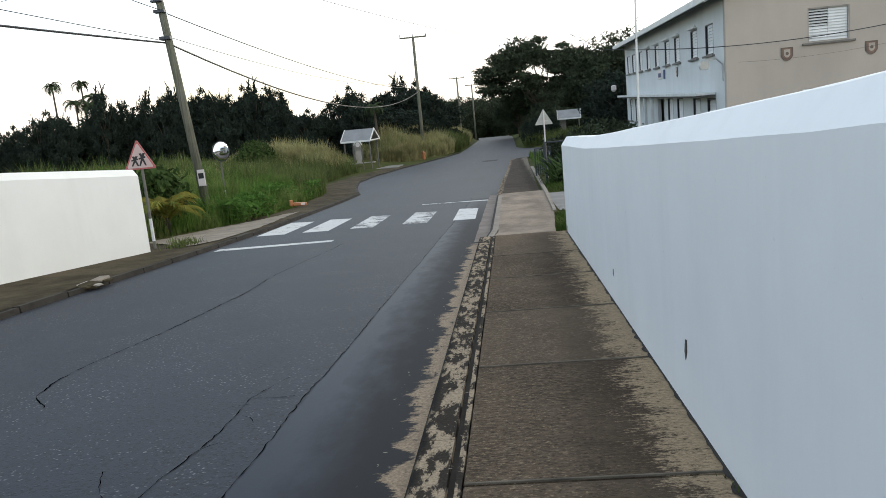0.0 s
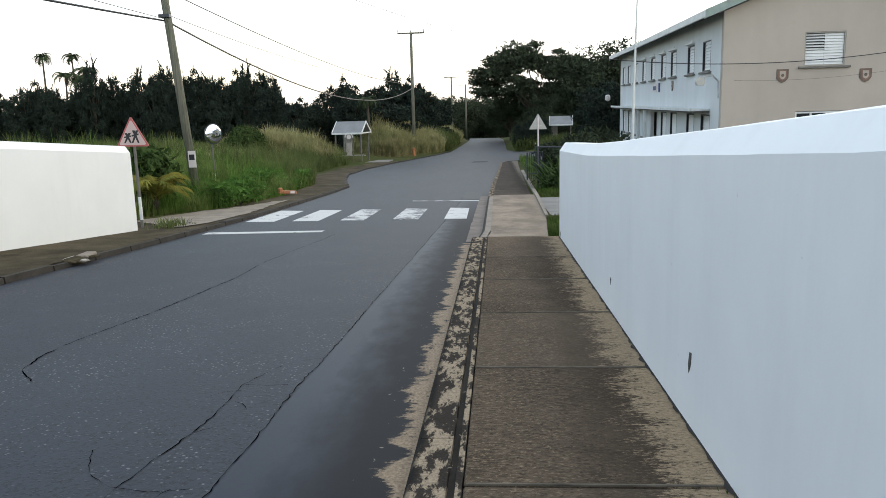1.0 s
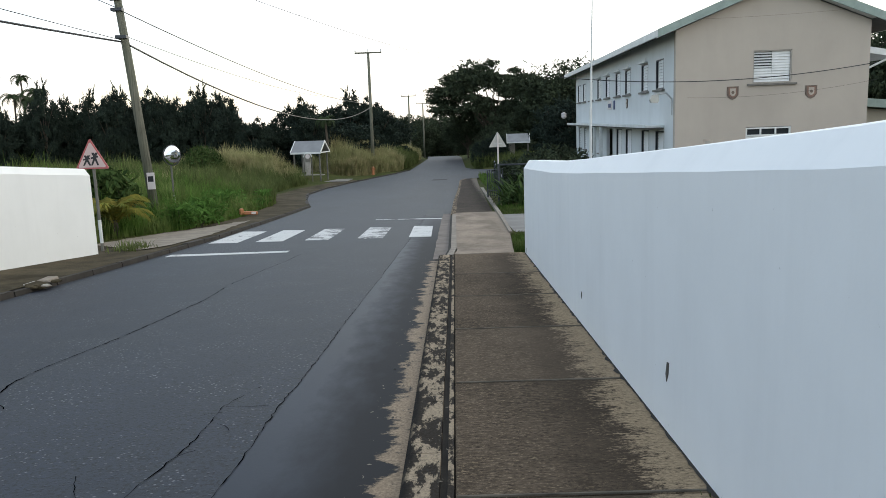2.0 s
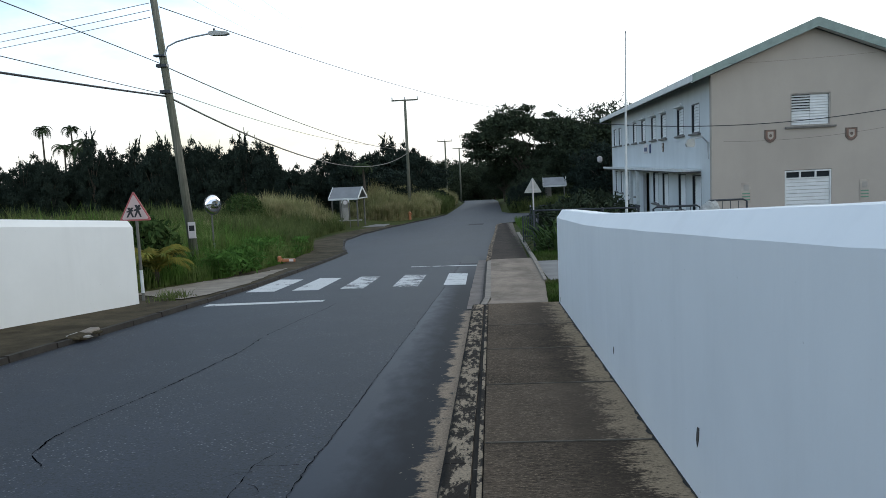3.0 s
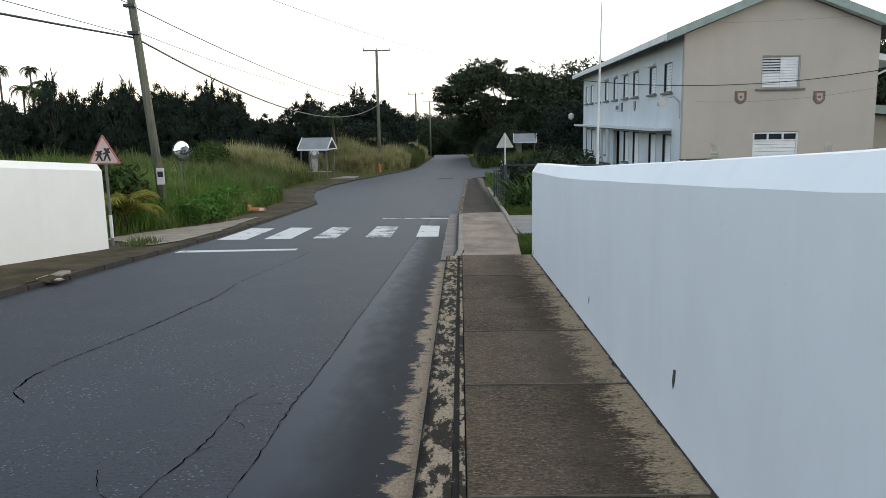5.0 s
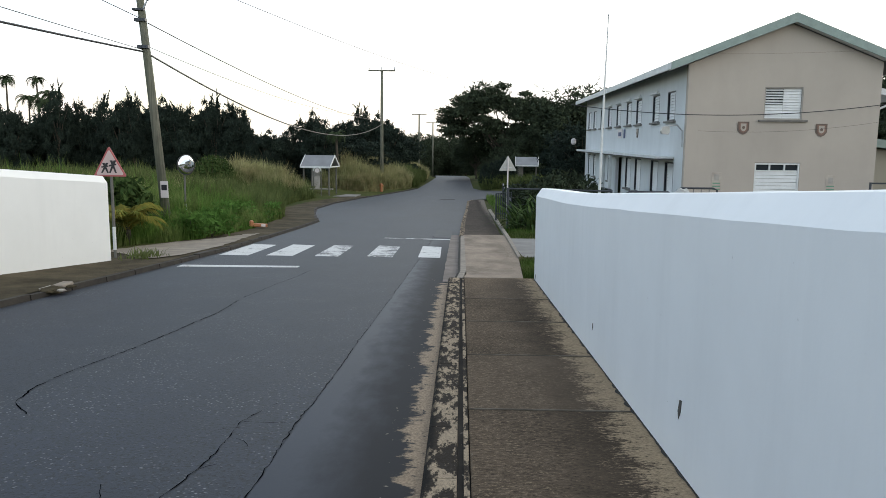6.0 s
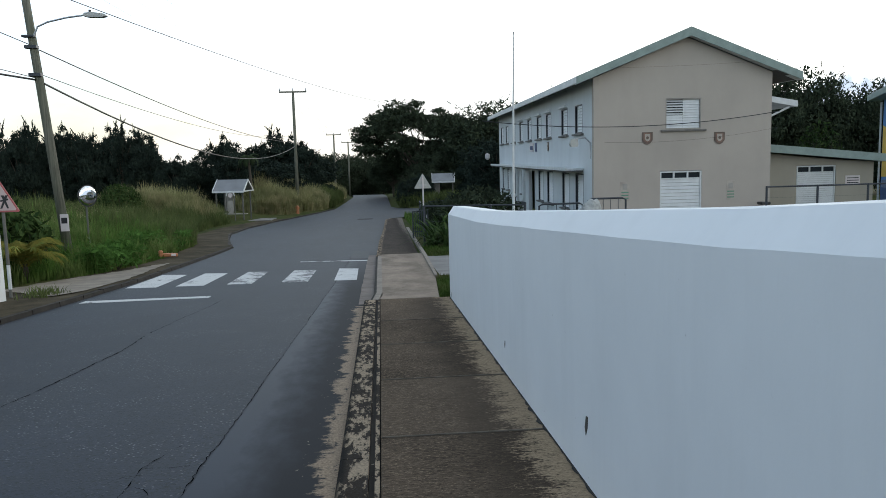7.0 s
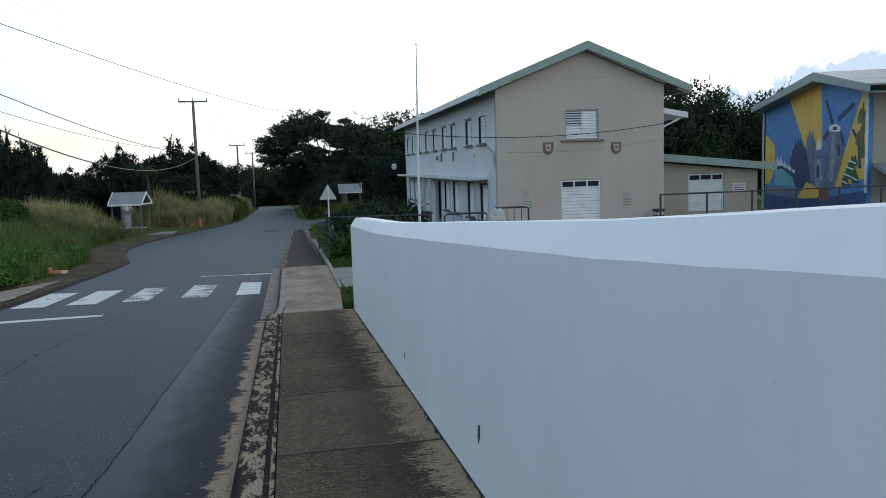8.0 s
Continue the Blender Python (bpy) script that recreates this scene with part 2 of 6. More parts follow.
def make_render(name, c, streaks=0.25):
    m = Mat(name, 0.85, 0, 0.25)
    stain, streak, fine = m.noise(0.35, 5, 0.6), m.noise(1.1, 6, 0.65, (1, 1, 0.15)), m.noise(18, 4)
    k = m.mix(m.ramp(stain, [(0.3, 0), (0.7, 1)]), c, tuple(v * 0.88 for v in c))
    k = m.mix(m.ramp(streak, [(0.45, 0), (0.8, streaks)]), k, tuple(v * 0.6 for v in c))
    return m.color(k).bump(fine, 0.25, 0.01).m


def make_leaf(name, a, b, dry=None, thin=0.0):
    m = Mat(name, 0.9, 0, 0.05)
    c = m.mix(m.island(), a, b)
    if dry:
        c = m.mix(m.ramp(m.noise(0.5, 4), [(0.42, 0), (0.62, 0.9)]), c, dry)
    c = m.mix(m.ramp(m.noise(0.9, 4, 0.6), [(0.42, 0), (0.62, 0.75)]), c, tuple(v * 0.45 for v in a))
    c = m.mix(m.ramp(m.noise(3.5, 3), [(0.45, 0), (0.65, 0.5)]), c, tuple(v * 0.6 for v in a))
    m.color(c)
    if thin:
        tr, mx, out = m.t.nodes.new("ShaderNodeBsdfTranslucent"), m.t.nodes.new("ShaderNodeMixShader"), m.t.nodes["Material Output"]
        m.link(c, tr.inputs["Color"])
        mx.inputs["Fac"].default_value = thin
        m.link(m.p.outputs["BSDF"], mx.inputs[1])
        m.link(tr.outputs["BSDF"], mx.inputs[2])
        m.link(mx.outputs["Shader"], out.inputs["Surface"])
    return m.m


def make_ground():
    m = Mat("grassy_ground", 0.95, 0, 0.04)
    big, fine = m.noise(0.25, 6, 0.65), m.noise(9, 5, 0.7)
    c = m.mix(m.ramp(big, [(0.35, 0), (0.65, 1)]), (0.035, 0.055, 0.014), (0.075, 0.080, 0.026))
    c = m.mix(m.ramp(fine, [(0.45, 0), (0.7, 0.6)]), c, (0.09, 0.075, 0.045))
    return m.color(c).bump(fine, 0.8, 0.05).m


def make_soil():
    m = Mat("pavement_dirt", 0.95, 0, 0.06)
    big, fine = m.noise(0.9, 6, 0.65), m.noise(22, 5, 0.7)
    c = m.mix(m.ramp(big, [(0.35, 0), (0.62, 1)]), (0.038, 0.032, 0.020), (0.10, 0.082, 0.054))
    c = m.mix(m.ramp(fine, [(0.45, 0), (0.7, 0.5)]), c, (0.045, 0.04, 0.03))
    return m.color(c).bump(fine, 0.6, 0.02).m


def make_road_paint(name, worn):
    m = Mat(name, 0.7, 0, 0.3)
    wear, chips, fine = m.noise(2.6, 5, 0.7), m.noise(26, 4, 0.75), m.noise(90, 3)
    lost = m.ramp(m.math("ADD", m.math("MULTIPLY", wear, 0.6), m.math("MULTIPLY", chips, 0.4)), [(worn, 0), (worn + 0.05, 0.95)])
    bad = 1.0
    c = m.mix(m.ramp(fine, [(0.35, 0), (0.65, 1)]), (0.44, 0.44, 0.44), (0.58, 0.58, 0.57))
    c = m.mix(m.math("MULTIPLY", lost, bad), c, (0.07, 0.07, 0.075))
    return m.color(c).bump(fine, 0.4, 0.004).m


def make_pole_wood():
    m = Mat("weathered_pole_wood", 0.85, 0, 0.2)
    grain, big = m.noise(12, 6, 0.7, (2.5, 2.5, 0.08)), m.noise(0.8, 4)
    c = m.mix(m.ramp(grain, [(0.35, 0), (0.65, 1)]), (0.085, 0.085, 0.068), (0.20, 0.195, 0.155))
    c = m.mix(m.ramp(big, [(0.4, 0), (0.7, 0.5)]), c, (0.085, 0.10, 0.06))
    return m.color(c).bump(grain, 0.6, 0.01).m


def make_bark():
    m = Mat("dark_bark", 0.9, 0, 0.2)
    grain = m.noise(6, 5, 0.7, (2, 2, 0.3))
    return m.color(m.mix(grain, (0.03, 0.025, 0.02), (0.10, 0.085, 0.065))).bump(grain, 0.7, 0.03).m


def make_glass(name):
    m = Mat(name, 0.15, 0, 0.2)
    m.color((0.02, 0.025, 0.03))
    return m.m


ASPHALT, KERB, WALL_WHITE = make_asphalt(), make_kerb(), make_white_wall("white_wall_paint", (0.92, 0.92, 0.90))
# same white paint as the left wall, cooler light tinted into this copy
WALL_COOL_LIT = make_white_wall("cool_lit_white_wall_paint", (0.98, 0.99, 1.0))
SLAB = make_slab("blackened_slab_concrete", (0.41, 0.305, 0.195), (0.067, 0.049, 0.034))
APRON = make_slab("pale_apron_concrete", (0.28, 0.228, 0.18), (0.165, 0.133, 0.105), 1.05, 0.35)
SLAB_FAR = make_slab("dirty_far_concrete", (0.21, 0.18, 0.148), (0.040, 0.032, 0.026), 1.3)
EDGING = paint("pale_edging_concrete", (0.24, 0.205, 0.17), 0.9, 0.35, 4)
DRIVE = paint("driveway_concrete", (0.20, 0.19, 0.18), 0.9, 0.3, 1.5)
TAN, CREAM, WHITE_R = make_render("tan_wall_render", (0.435, 0.385, 0.335), 0.16), make_render("beige_wall_render", (0.36, 0.33, 0.27), 0.2), make_render("white_wall_render", (0.66, 0.675, 0.68), 0.3)
FASCIA = paint("grey_green_fascia_paint", (0.25, 0.31, 0.285), 0.6, 0.2)
TRIM_W, LOUVRE = paint("white_trim_paint", (0.62, 0.63, 0.62), 0.55, 0.15), paint("white_louvre_paint", (0.66, 0.67, 0.67), 0.5, 0.1)
SILL_DARK = paint("dark_sill_paint", (0.17, 0.16, 0.145), 0.8, 0.25)
SILL = paint("grey_sill_paint", (0.33, 0.31, 0.28), 0.8, 0.2)
ROOF = paint("grey_roof_sheet", (0.24, 0.25, 0.26), 0.55, 0.25, 0.8)
GLASS = make_glass("dark_window_glass")
STEEL, GALV = paint("dark_fence_steel", (0.055, 0.06, 0.07), 0.5, 0.25, 5, 0.3), paint("galvanised_steel", (0.45, 0.46, 0.47), 0.45, 0.2, 5, 0.7)
BLACK, RUBBER = paint("black_plastic", (0.02, 0.02, 0.022), 0.5, 0.2), paint("wire_sheath", (0.025, 0.025, 0.028), 0.6, 0.1)
RED, SIGN_W = paint("red_sign_film", (0.38, 0.10, 0.10), 0.45, 0.15), paint("faded_white_sign_film", (0.62, 0.56, 0.55), 0.45, 0.1)
ORANGE, GREY_SIGN = paint("orange_plastic", (0.40, 0.16, 0.07), 0.5, 0.2), paint("grey_sign_back", (0.40, 0.40, 0.38), 0.5, 0.15, 4, 0.4)
SIGN_PINK = paint("faded_pink_sign_film", (0.52, 0.40, 0.38), 0.45, 0.12)
STONE = paint("pale_grey_stone", (0.40, 0.40, 0.38), 0.9, 0.4, 6, 0.0, 0.6)
POLE_WOOD, BARK, ROAD_PAINT, GROUND, SOIL = make_pole_wood(), make_bark(), make_road_paint("road_paint", 0.56), make_ground(), make_soil()
ROAD_PAINT_WORN = make_road_paint("flaking_road_paint", 0.49)
CRACK = paint("crack_tar", (0.003, 0.003, 0.004), 1.0, 0.2)
CRACK.node_tree.nodes["Principled BSDF"].inputs["Specular IOR Level"].default_value = 0.0
LEAF_DARK = make_leaf("dark_leaves", (0.024, 0.035, 0.029), (0.042, 0.058, 0.043))
LEAF_BIG = make_leaf("broad_tree_leaves", (0.038, 0.050, 0.032), (0.068, 0.086, 0.050))
LEAF_PALM, LEAF_SHRUB = make_leaf("palm_fronds", (0.04, 0.06, 0.03), (0.07, 0.09, 0.045)), make_leaf("shrub_leaves", (0.035, 0.065, 0.02), (0.08, 0.115, 0.038))
LEAF_YELLOW = make_leaf("yellowing_fronds", (0.27, 0.23, 0.05), (0.12, 0.17, 0.04), None, 0.3)
GRASS_GREEN = make_leaf("green_grass_blades", (0.075, 0.155, 0.028), (0.15, 0.25, 0.06), (0.20, 0.22, 0.085), 0.45)
GRASS_DRY = make_leaf("seeding_grass_blades", (0.27, 0.28, 0.115), (0.46, 0.43, 0.24), (0.46, 0.39, 0.22), 0.5)
GRASS_SHORT = make_leaf("verge_grass_blades", (0.045, 0.085, 0.016), (0.08, 0.125, 0.03), (0.10, 0.095, 0.045), 0.3)
GRASS_OLIVE = make_leaf("olive_grass_blades", (0.10, 0.135, 0.045), (0.19, 0.21, 0.085), (0.09, 0.11, 0.04), 0.4)
WEED = make_leaf("broad_weed_leaves", (0.07, 0.15, 0.03), (0.13, 0.24, 0.06), None, 0.35)
CHIP = paint("bare_mortar_chip", (0.09, 0.08, 0.07), 0.9, 0.5, 8)
JOINT_LIP = paint("worn_joint_concrete", (0.15, 0.125, 0.095), 0.95, 0.6, 6)
SHELTER_POST = paint("weathered_post_paint", (0.13, 0.125, 0.11), 0.8, 0.3)
SHELTER_ROOF = paint("shelter_roof_sheet", (0.21, 0.215, 0.225), 0.7, 0.25, 0.8)
SAND = paint("pale_sand", (0.235, 0.20, 0.16), 0.95, 0.35, 2.2)
PATCH_DARK, PATCH_PALE = paint("dark_patch_asphalt", (0.008, 0.009, 0.011), 0.8, 0.3), paint("pale_patch_asphalt", (0.045, 0.047, 0.05), 0.7, 0.3)
PAN = paint("gutter_pan_concrete", (0.175, 0.145, 0.125), 0.9, 0.4, 2.5)
# the shade under eaves and canopy is put into this dark colour
SOFFIT_SHADED = paint("shaded_soffit_board", (0.10, 0.095, 0.09), 0.8, 0.2)
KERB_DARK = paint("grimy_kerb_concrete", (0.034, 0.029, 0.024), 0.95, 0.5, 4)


# ---- builders ----
SLOPE = math.tan(radians(3.05))


def gz(y):
    """Height of the ground, which falls away along the road and levels out far off."""
    if y < 40:
        return -SLOPE * y
    if y < 60:
        return -SLOPE * 40 - (SLOPE * (y - 40) - (SLOPE - 0.018) * (y - 40) ** 2 / 40)
    if y < 130:
        return -SLOPE * 40 - 10 * (SLOPE + 0.018) - 0.018 * (y - 60)
    if y < 190:
        return gz(129.9) - 0.066 * (y - 129.9)
    return gz(189.9)


def rise(d):
    """How far the field stands above the road, d metres behind the kerb."""
    u = min(max((d - 1.0) / 9.0, 0.0), 1.0)
    return 0.95 * u * u * (3 - 2 * u) + 0.5 * min(max((d - 10) / 40.0, 0.0), 1.0)


def field(y):
    """Nothing beside the near footway, 1 where the raised field has begun."""
    u = min(max((y - 12.5) / 6.0, 0.0), 1.0)
    return u * u * (3 - 2 * u)


def fz(x, y):
    """Height of the ground at any place, the raised field beside the road included."""
    return gz(y) + field(y) * rise(road_l(min(max(y, -60), 220)) - x)


def lerp(table, y):
    return float(np.interp(y, [a for a, _ in table], [b for _, b in table]))


def finish(ob, mat, smooth=False):
    if mat is not None:
        ob.data.materials.append(mat)
    if smooth:
        for poly in ob.data.polygons:
            poly.use_smooth = True
    return ob


def part(name, bm, mat, parent=None, label="", smooth=False):
    me = bpy.data.meshes.new(name)
    bm.normal_update()
    bm.to_mesh(me)
    bm.free()
    ob = finish(new(name, me), mat, smooth)
    if parent is not None:
        ob.parent = parent
    return tagged(ob, label)


def rawpart(name, verts, faces, mat, parent=None, label=""):
    me = bpy.data.meshes.new(name)
    me.from_pydata(verts, [], faces)
    ob = finish(new(name, me), mat)
    if parent is not None:
        ob.parent = parent
    return tagged(ob, label)


def thing(name, m, label, category, group="", kind=""):
    ob = new(name)
    ob.empty_display_size = 0.2
    ob.matrix_basis = m
    return tagged(ob, label, category, group, kind)


def box(bm, lo, hi, bevel=0.0):
    """An upright box between two corners, its edges eased."""
    lo, hi = Vector(lo), Vector(hi)
    r = bmesh.ops.create_cube(bm, size=1.0)
    bmesh.ops.scale(bm, vec=hi - lo, verts=r["verts"])
    bmesh.ops.translate(bm, vec=(lo + hi) / 2, verts=r["verts"])
    if bevel:
        es = list({e for v in r["verts"] for e in v.link_edges})
        bmesh.ops.bevel(bm, geom=es, offset=bevel, segments=1, affect="EDGES")
    return bm


def boxed(lo, hi, bevel=0.01):
    return box(bmesh.new(), lo, hi, bevel)


def tube(bm, points, radii, sides=8, cap=True):
    """A round bar along points."""
    pts = [Vector(p) for p in points]
    if isinstance(radii, (int, float)):
        radii = [radii] * len(pts)
    rings = []
    for i, p in enumerate(pts):
        d = (pts[min(i + 1, len(pts) - 1)] - pts[max(i - 1, 0)]).normalized()
        a = d.orthogonal().normalized() if i == 0 else (a - d * a.dot(d)).normalized()
        b = d.cross(a)
        rings.append([bm.verts.new(p + radii[i] * (math.cos(k * math.tau / sides) * a + math.sin(k * math.tau / sides) * b)) for k in range(sides)])
    for r0, r1 in zip(rings, rings[1:]):
        for k in range(sides):
            bm.faces.new((r0[k], r0[(k + 1) % sides], r1[(k + 1) % sides], r1[k]))
    if cap:
        bm.faces.new(list(reversed(rings[0])))
        bm.faces.new(rings[-1])
    return bm


def tubed(points, radii, sides=8):
    return tube(bmesh.new(), points, radii, sides)


def prism(bm, outline, depth, axis="y", at=0.0):
    """A flat outline of (a, b) pairs given thickness: axis y takes x, z; axis x takes y, z; axis z takes x, y."""
    def spot(a, b, d):
        return {"y": (a, d, b), "x": (d, a, b), "z": (a, b, d)}[axis]
    f = [bm.verts.new(spot(a, b, at)) for a, b in outline]
    k = [bm.verts.new(spot(a, b, at + depth)) for a, b in outline]
    bm.faces.new(f)
    bm.faces.new(list(reversed(k)))
    for i in range(len(f)):
        j = (i + 1) % len(f)
        bm.faces.new((f[i], k[i], k[j], f[j]))
    bmesh.ops.recalc_face_normals(bm, faces=bm.faces)
    return bm


def strip(name, ys, left, right, dz, mat, label, kind="structure", category="", cross=2, depth=0.0, wobble=0.0):
    """A sheet that follows the ground between two lines along the road; with depth it has sides."""
    verts, faces = [], []
    n = cross + 1
    for y in ys:
        a, b = left(y), right(y)
        for k in range(n):
            x = a + (b - a) * k / cross
            z = gz(y) + dz + (wobble * noise.noise((x * 1.3, y * 0.9, 3.1)) if wobble and 0 < k < cross else 0)
            verts.append((x, y, z))
    for i in range(len(ys) - 1):
        for k in range(cross):
            o = i * n + k
            faces.append((o, o + 1, o + n + 1, o + n))
    if depth:
        base = len(verts)
        for i, y in enumerate(ys):
            for k in (0, cross):
                v = verts[i * n + k]
                verts.append((v[0], v[1], v[2] - depth))
        for i in range(len(ys) - 1):
            o, p = i * n, base + 2 * i
            faces.append((o, o + n, p + 2, p))
            faces.append((o + cross, p + 1, p + 3, o + n + cross))
        faces.append((0, base, base + 1, cross))
        last, lb = (len(ys) - 1) * n, base + 2 * (len(ys) - 1)
        faces.append((last, last + cross, lb + 1, lb))
    return tagged(rawpart(name, verts, faces, mat), label, category or name.split("_")[0], "", kind)


def steps(a, b, step):
    n = max(1, round((b - a) / step))
    return [a + (b - a) * i / n for i in range(n + 1)]


# ---- ground, road and pavements ----
ROAD_L = [(-60, -6.6), (0, -6.3), (9.3, -6.04), (12, -5.86), (15, -5.73), (18, -5.63), (22, -5.66), (27.5, -5.76), (31.4, -5.92), (32.4, -6.2), (36, -6.95), (40, -7.75),
          (45, -8.6), (52, -8.8), (59, -8.0), (66, -6.6), (72, -5.4), (78, -4.5), (95, -4.2), (118, -3.9), (150, -5.5), (220, -16)]
ROAD_R = [(-60, -0.265), (12.25, -0.265), (12.5, -0.11), (22, -0.11), (30, -0.04), (42, 0.17), (56, 0.40), (60, 1.2), (62, 4.5), (66, 5.0), (72, 4.8), (76, 1.9), (80, 1.2), (118, 1.2), (150, -0.5), (220, -11)]


def road_l(y):
    return lerp(ROAD_L, y)


def road_r(y):
    return lerp(ROAD_R, y)


ROWS = steps(-60, 0, 4)[:-1] + steps(0, 84, 0.5)[:-1] + steps(84, 220, 4)


def make_ground_sheet():
    """Grass and earth to the horizon, sunk where the road and pavements lie on it."""
    ys = [-1500, -600, -250, -120] + ROWS + [300, 500, 900, 1600]
    offs = [900, 420, 200, 110, 70, 48, 34, 26, 20, 16, 13, 10.5, 8.5, 7, 5.8, 4.7, 3.8, 3.0, 2.3, 1.7]
    verts, faces = [], []
    for y in ys:
        yy = min(max(y, -60), 220)
        l, r = road_l(yy), road_r(yy)
        row = [(l - o, gz(yy) + field(yy) * rise(o) - 0.04 + (field(yy) * 0.12 * noise.noise((o * 0.4, yy * 0.35, 0)) if o > 3 else 0)) for o in offs]
        row += [(l - 1.2, gz(yy) - 0.035), (l - 0.25, gz(yy) - 0.40), (r + 0.1, gz(yy) - 0.40)]
        row += [(r + o, gz(yy) - (0.035 if o > 1.3 else 0.2)) for o in [0.6, 1.0, 1.38] + [v + 0.3 for v in reversed(offs)]]
        verts += [(x, y, z) for x, z in row]
        n = len(row)
    for i in range(len(ys) - 1):
        for k in range(n - 1):
            o = i * n + k
            faces.append((o, o + 1, o + n + 1, o + n))
    ob = rawpart("ground", verts, faces, GROUND)
    for poly in ob.data.polygons:
        poly.use_smooth = True
    return tagged(ob, "grassy earth sloping gently down along the road", "ground", "", "structure")


make_ground_sheet()
strip("road", ROWS, lambda y: road_l(y) + 0.0, lambda y: road_r(y) + 0.002, -0.10, ASPHALT, "worn grey asphalt road with a smooth patched trench and cracks", cross=14)
strip("side_road", [60.5, 62, 64, 66, 70, 74, 75.5], lambda y: road_r(y) - 0.2, lambda y: 60, -0.105, ASPHALT, "grey asphalt side road joining the main road", category="road", cross=10)

# kerbs
KERB_R = thing("kerb", pose(0, 0, 0), "pale kerb stones blotched with black grime beside the pavement", "kerb", "", "structure")
KERB_EDGES = steps(-8.6, 12.4, 0.875)
for a, b in zip(KERB_EDGES, KERB_EDGES[1:]):
    bm = bmesh.new()
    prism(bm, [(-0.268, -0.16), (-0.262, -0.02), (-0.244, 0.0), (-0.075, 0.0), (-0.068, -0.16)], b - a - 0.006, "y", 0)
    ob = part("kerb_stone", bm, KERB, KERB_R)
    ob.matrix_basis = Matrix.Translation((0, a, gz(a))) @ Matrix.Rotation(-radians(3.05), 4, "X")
strip("gutter_pan", steps(12.5, 24, 0.5), lambda y: road_r(y) - 0.26 + 0.03 * noise.noise((y * 1.7, 6, 1)), lambda y: road_r(y) + 0.0, -0.088, PAN, "pale dropped gutter pan along the crossing apron", category="gutter", cross=2)
strip("apron_joint", steps(12.4, 24, 1.0), lambda y: road_r(y) - 0.005, lambda y: road_r(y) + 0.05, -0.03, KERB_DARK, "dark joint between gutter and dropped kerb", category="joint", cross=1, depth=0.1)
strip("kerb_dropped", steps(12.4, 22.6, 1.0), lambda y: road_r(y) + 0.045, lambda y: road_r(y) + 0.15, -0.004, EDGING, "thin pale dropped kerb at the crossing", category="kerb", cross=2, depth=0.2)
strip("kerb_far", steps(22.6, 58, 0.6), lambda y: road_r(y) + 0.02 * noise.noise((y * 1.3, 3, 8)), lambda y: road_r(y) + 0.15, -0.003, KERB, "broken kerb blotched with black grime past the crossing", category="kerb", cross=2, depth=0.2)
strip("slot_bed", steps(-9, 12.4, 2), lambda y: -0.075, lambda y: 0.01, -0.035, KERB_DARK, "dark open joint between kerb and pavement slabs", category="joint", cross=1)
strip("kerb_lip", steps(-9, 12.4, 1), lambda y: -0.036, lambda y: -0.006, -0.002, KERB, "thin pale concrete lip along the slabs", category="kerb", cross=1, depth=0.1)
KERB_LEFT = thing("kerb_left", pose(0, 0, 0), "dark low kerb stones edging the earthen pavement", "kerb", "", "structure")
ys = steps(0, 78, 1.0)
for a, b in zip(ys, ys[1:]):
    bm = bmesh.new()
    la, lb = road_l(a), road_l(b - 0.03)
    za, zb = gz(a), gz(b)
    w = 0.16
    j = 0.022 * noise.noise((a * 1.37, 7.7, 0)) - 0.02
    lower = [bm.verts.new(v) for v in ((la, a, za - 0.2), (lb, b - 0.03, zb - 0.2), (lb - w, b - 0.03, zb - 0.2), (la - w, a, za - 0.2))]
    upper = [bm.verts.new(v) for v in ((la - 0.02, a, za + j), (lb - 0.02, b - 0.03, zb + j), (lb - w, b - 0.03, zb + j), (la - w, a, za + j))]
    bm.faces.new(upper)
    for k in range(4):
        bm.faces.new((lower[k], lower[(k + 1) % 4], upper[(k + 1) % 4], upper[k]))
    part("kerb_stone", bm, KERB_DARK, KERB_LEFT)
strip("pavement_left", steps(-40, 62, 0.5), lambda y: road_l(y) - lerp([(-40, 6), (0, 6.6), (8, 4.3), (11, 2.75), (14.4, 1.75), (16, 2.6), (18, 2.4), (20, 1.7), (24, 1.35), (31, 1.7), (34, 1.4), (48, 2.2), (62, 1.5)], y) - 0.12 * noise.noise((y * 0.9, 1, 1)),
      lambda y: road_l(y) - 0.10, -0.012, SOIL, "earthen footway strewn with grit along the road", category="pavement", cross=5, wobble=0.012)
strip("pale_patch", steps(14.9, 22.5, 0.15), lambda y: road_l(y) - lerp([(14.9, 0.7), (15.6, 1.5), (16.2, 2.2), (18, 2.0), (19.5, 1.35), (22.5, 0.5)], y) + 0.25 * noise.noise((y * 1.3, 4, 1)) + 0.18 * noise.noise((y * 5.1, 4, 1)), lambda y: road_l(y) - lerp([(14.9, 0.5), (15.6, 0.25), (18, 0.2), (21.4, 0.42)], y) + 0.08 * noise.noise((y * 2.1, 9, 1)), 0.006, SAND, "pale sandy patch of footway at the crossing", category="pavement", cross=4)

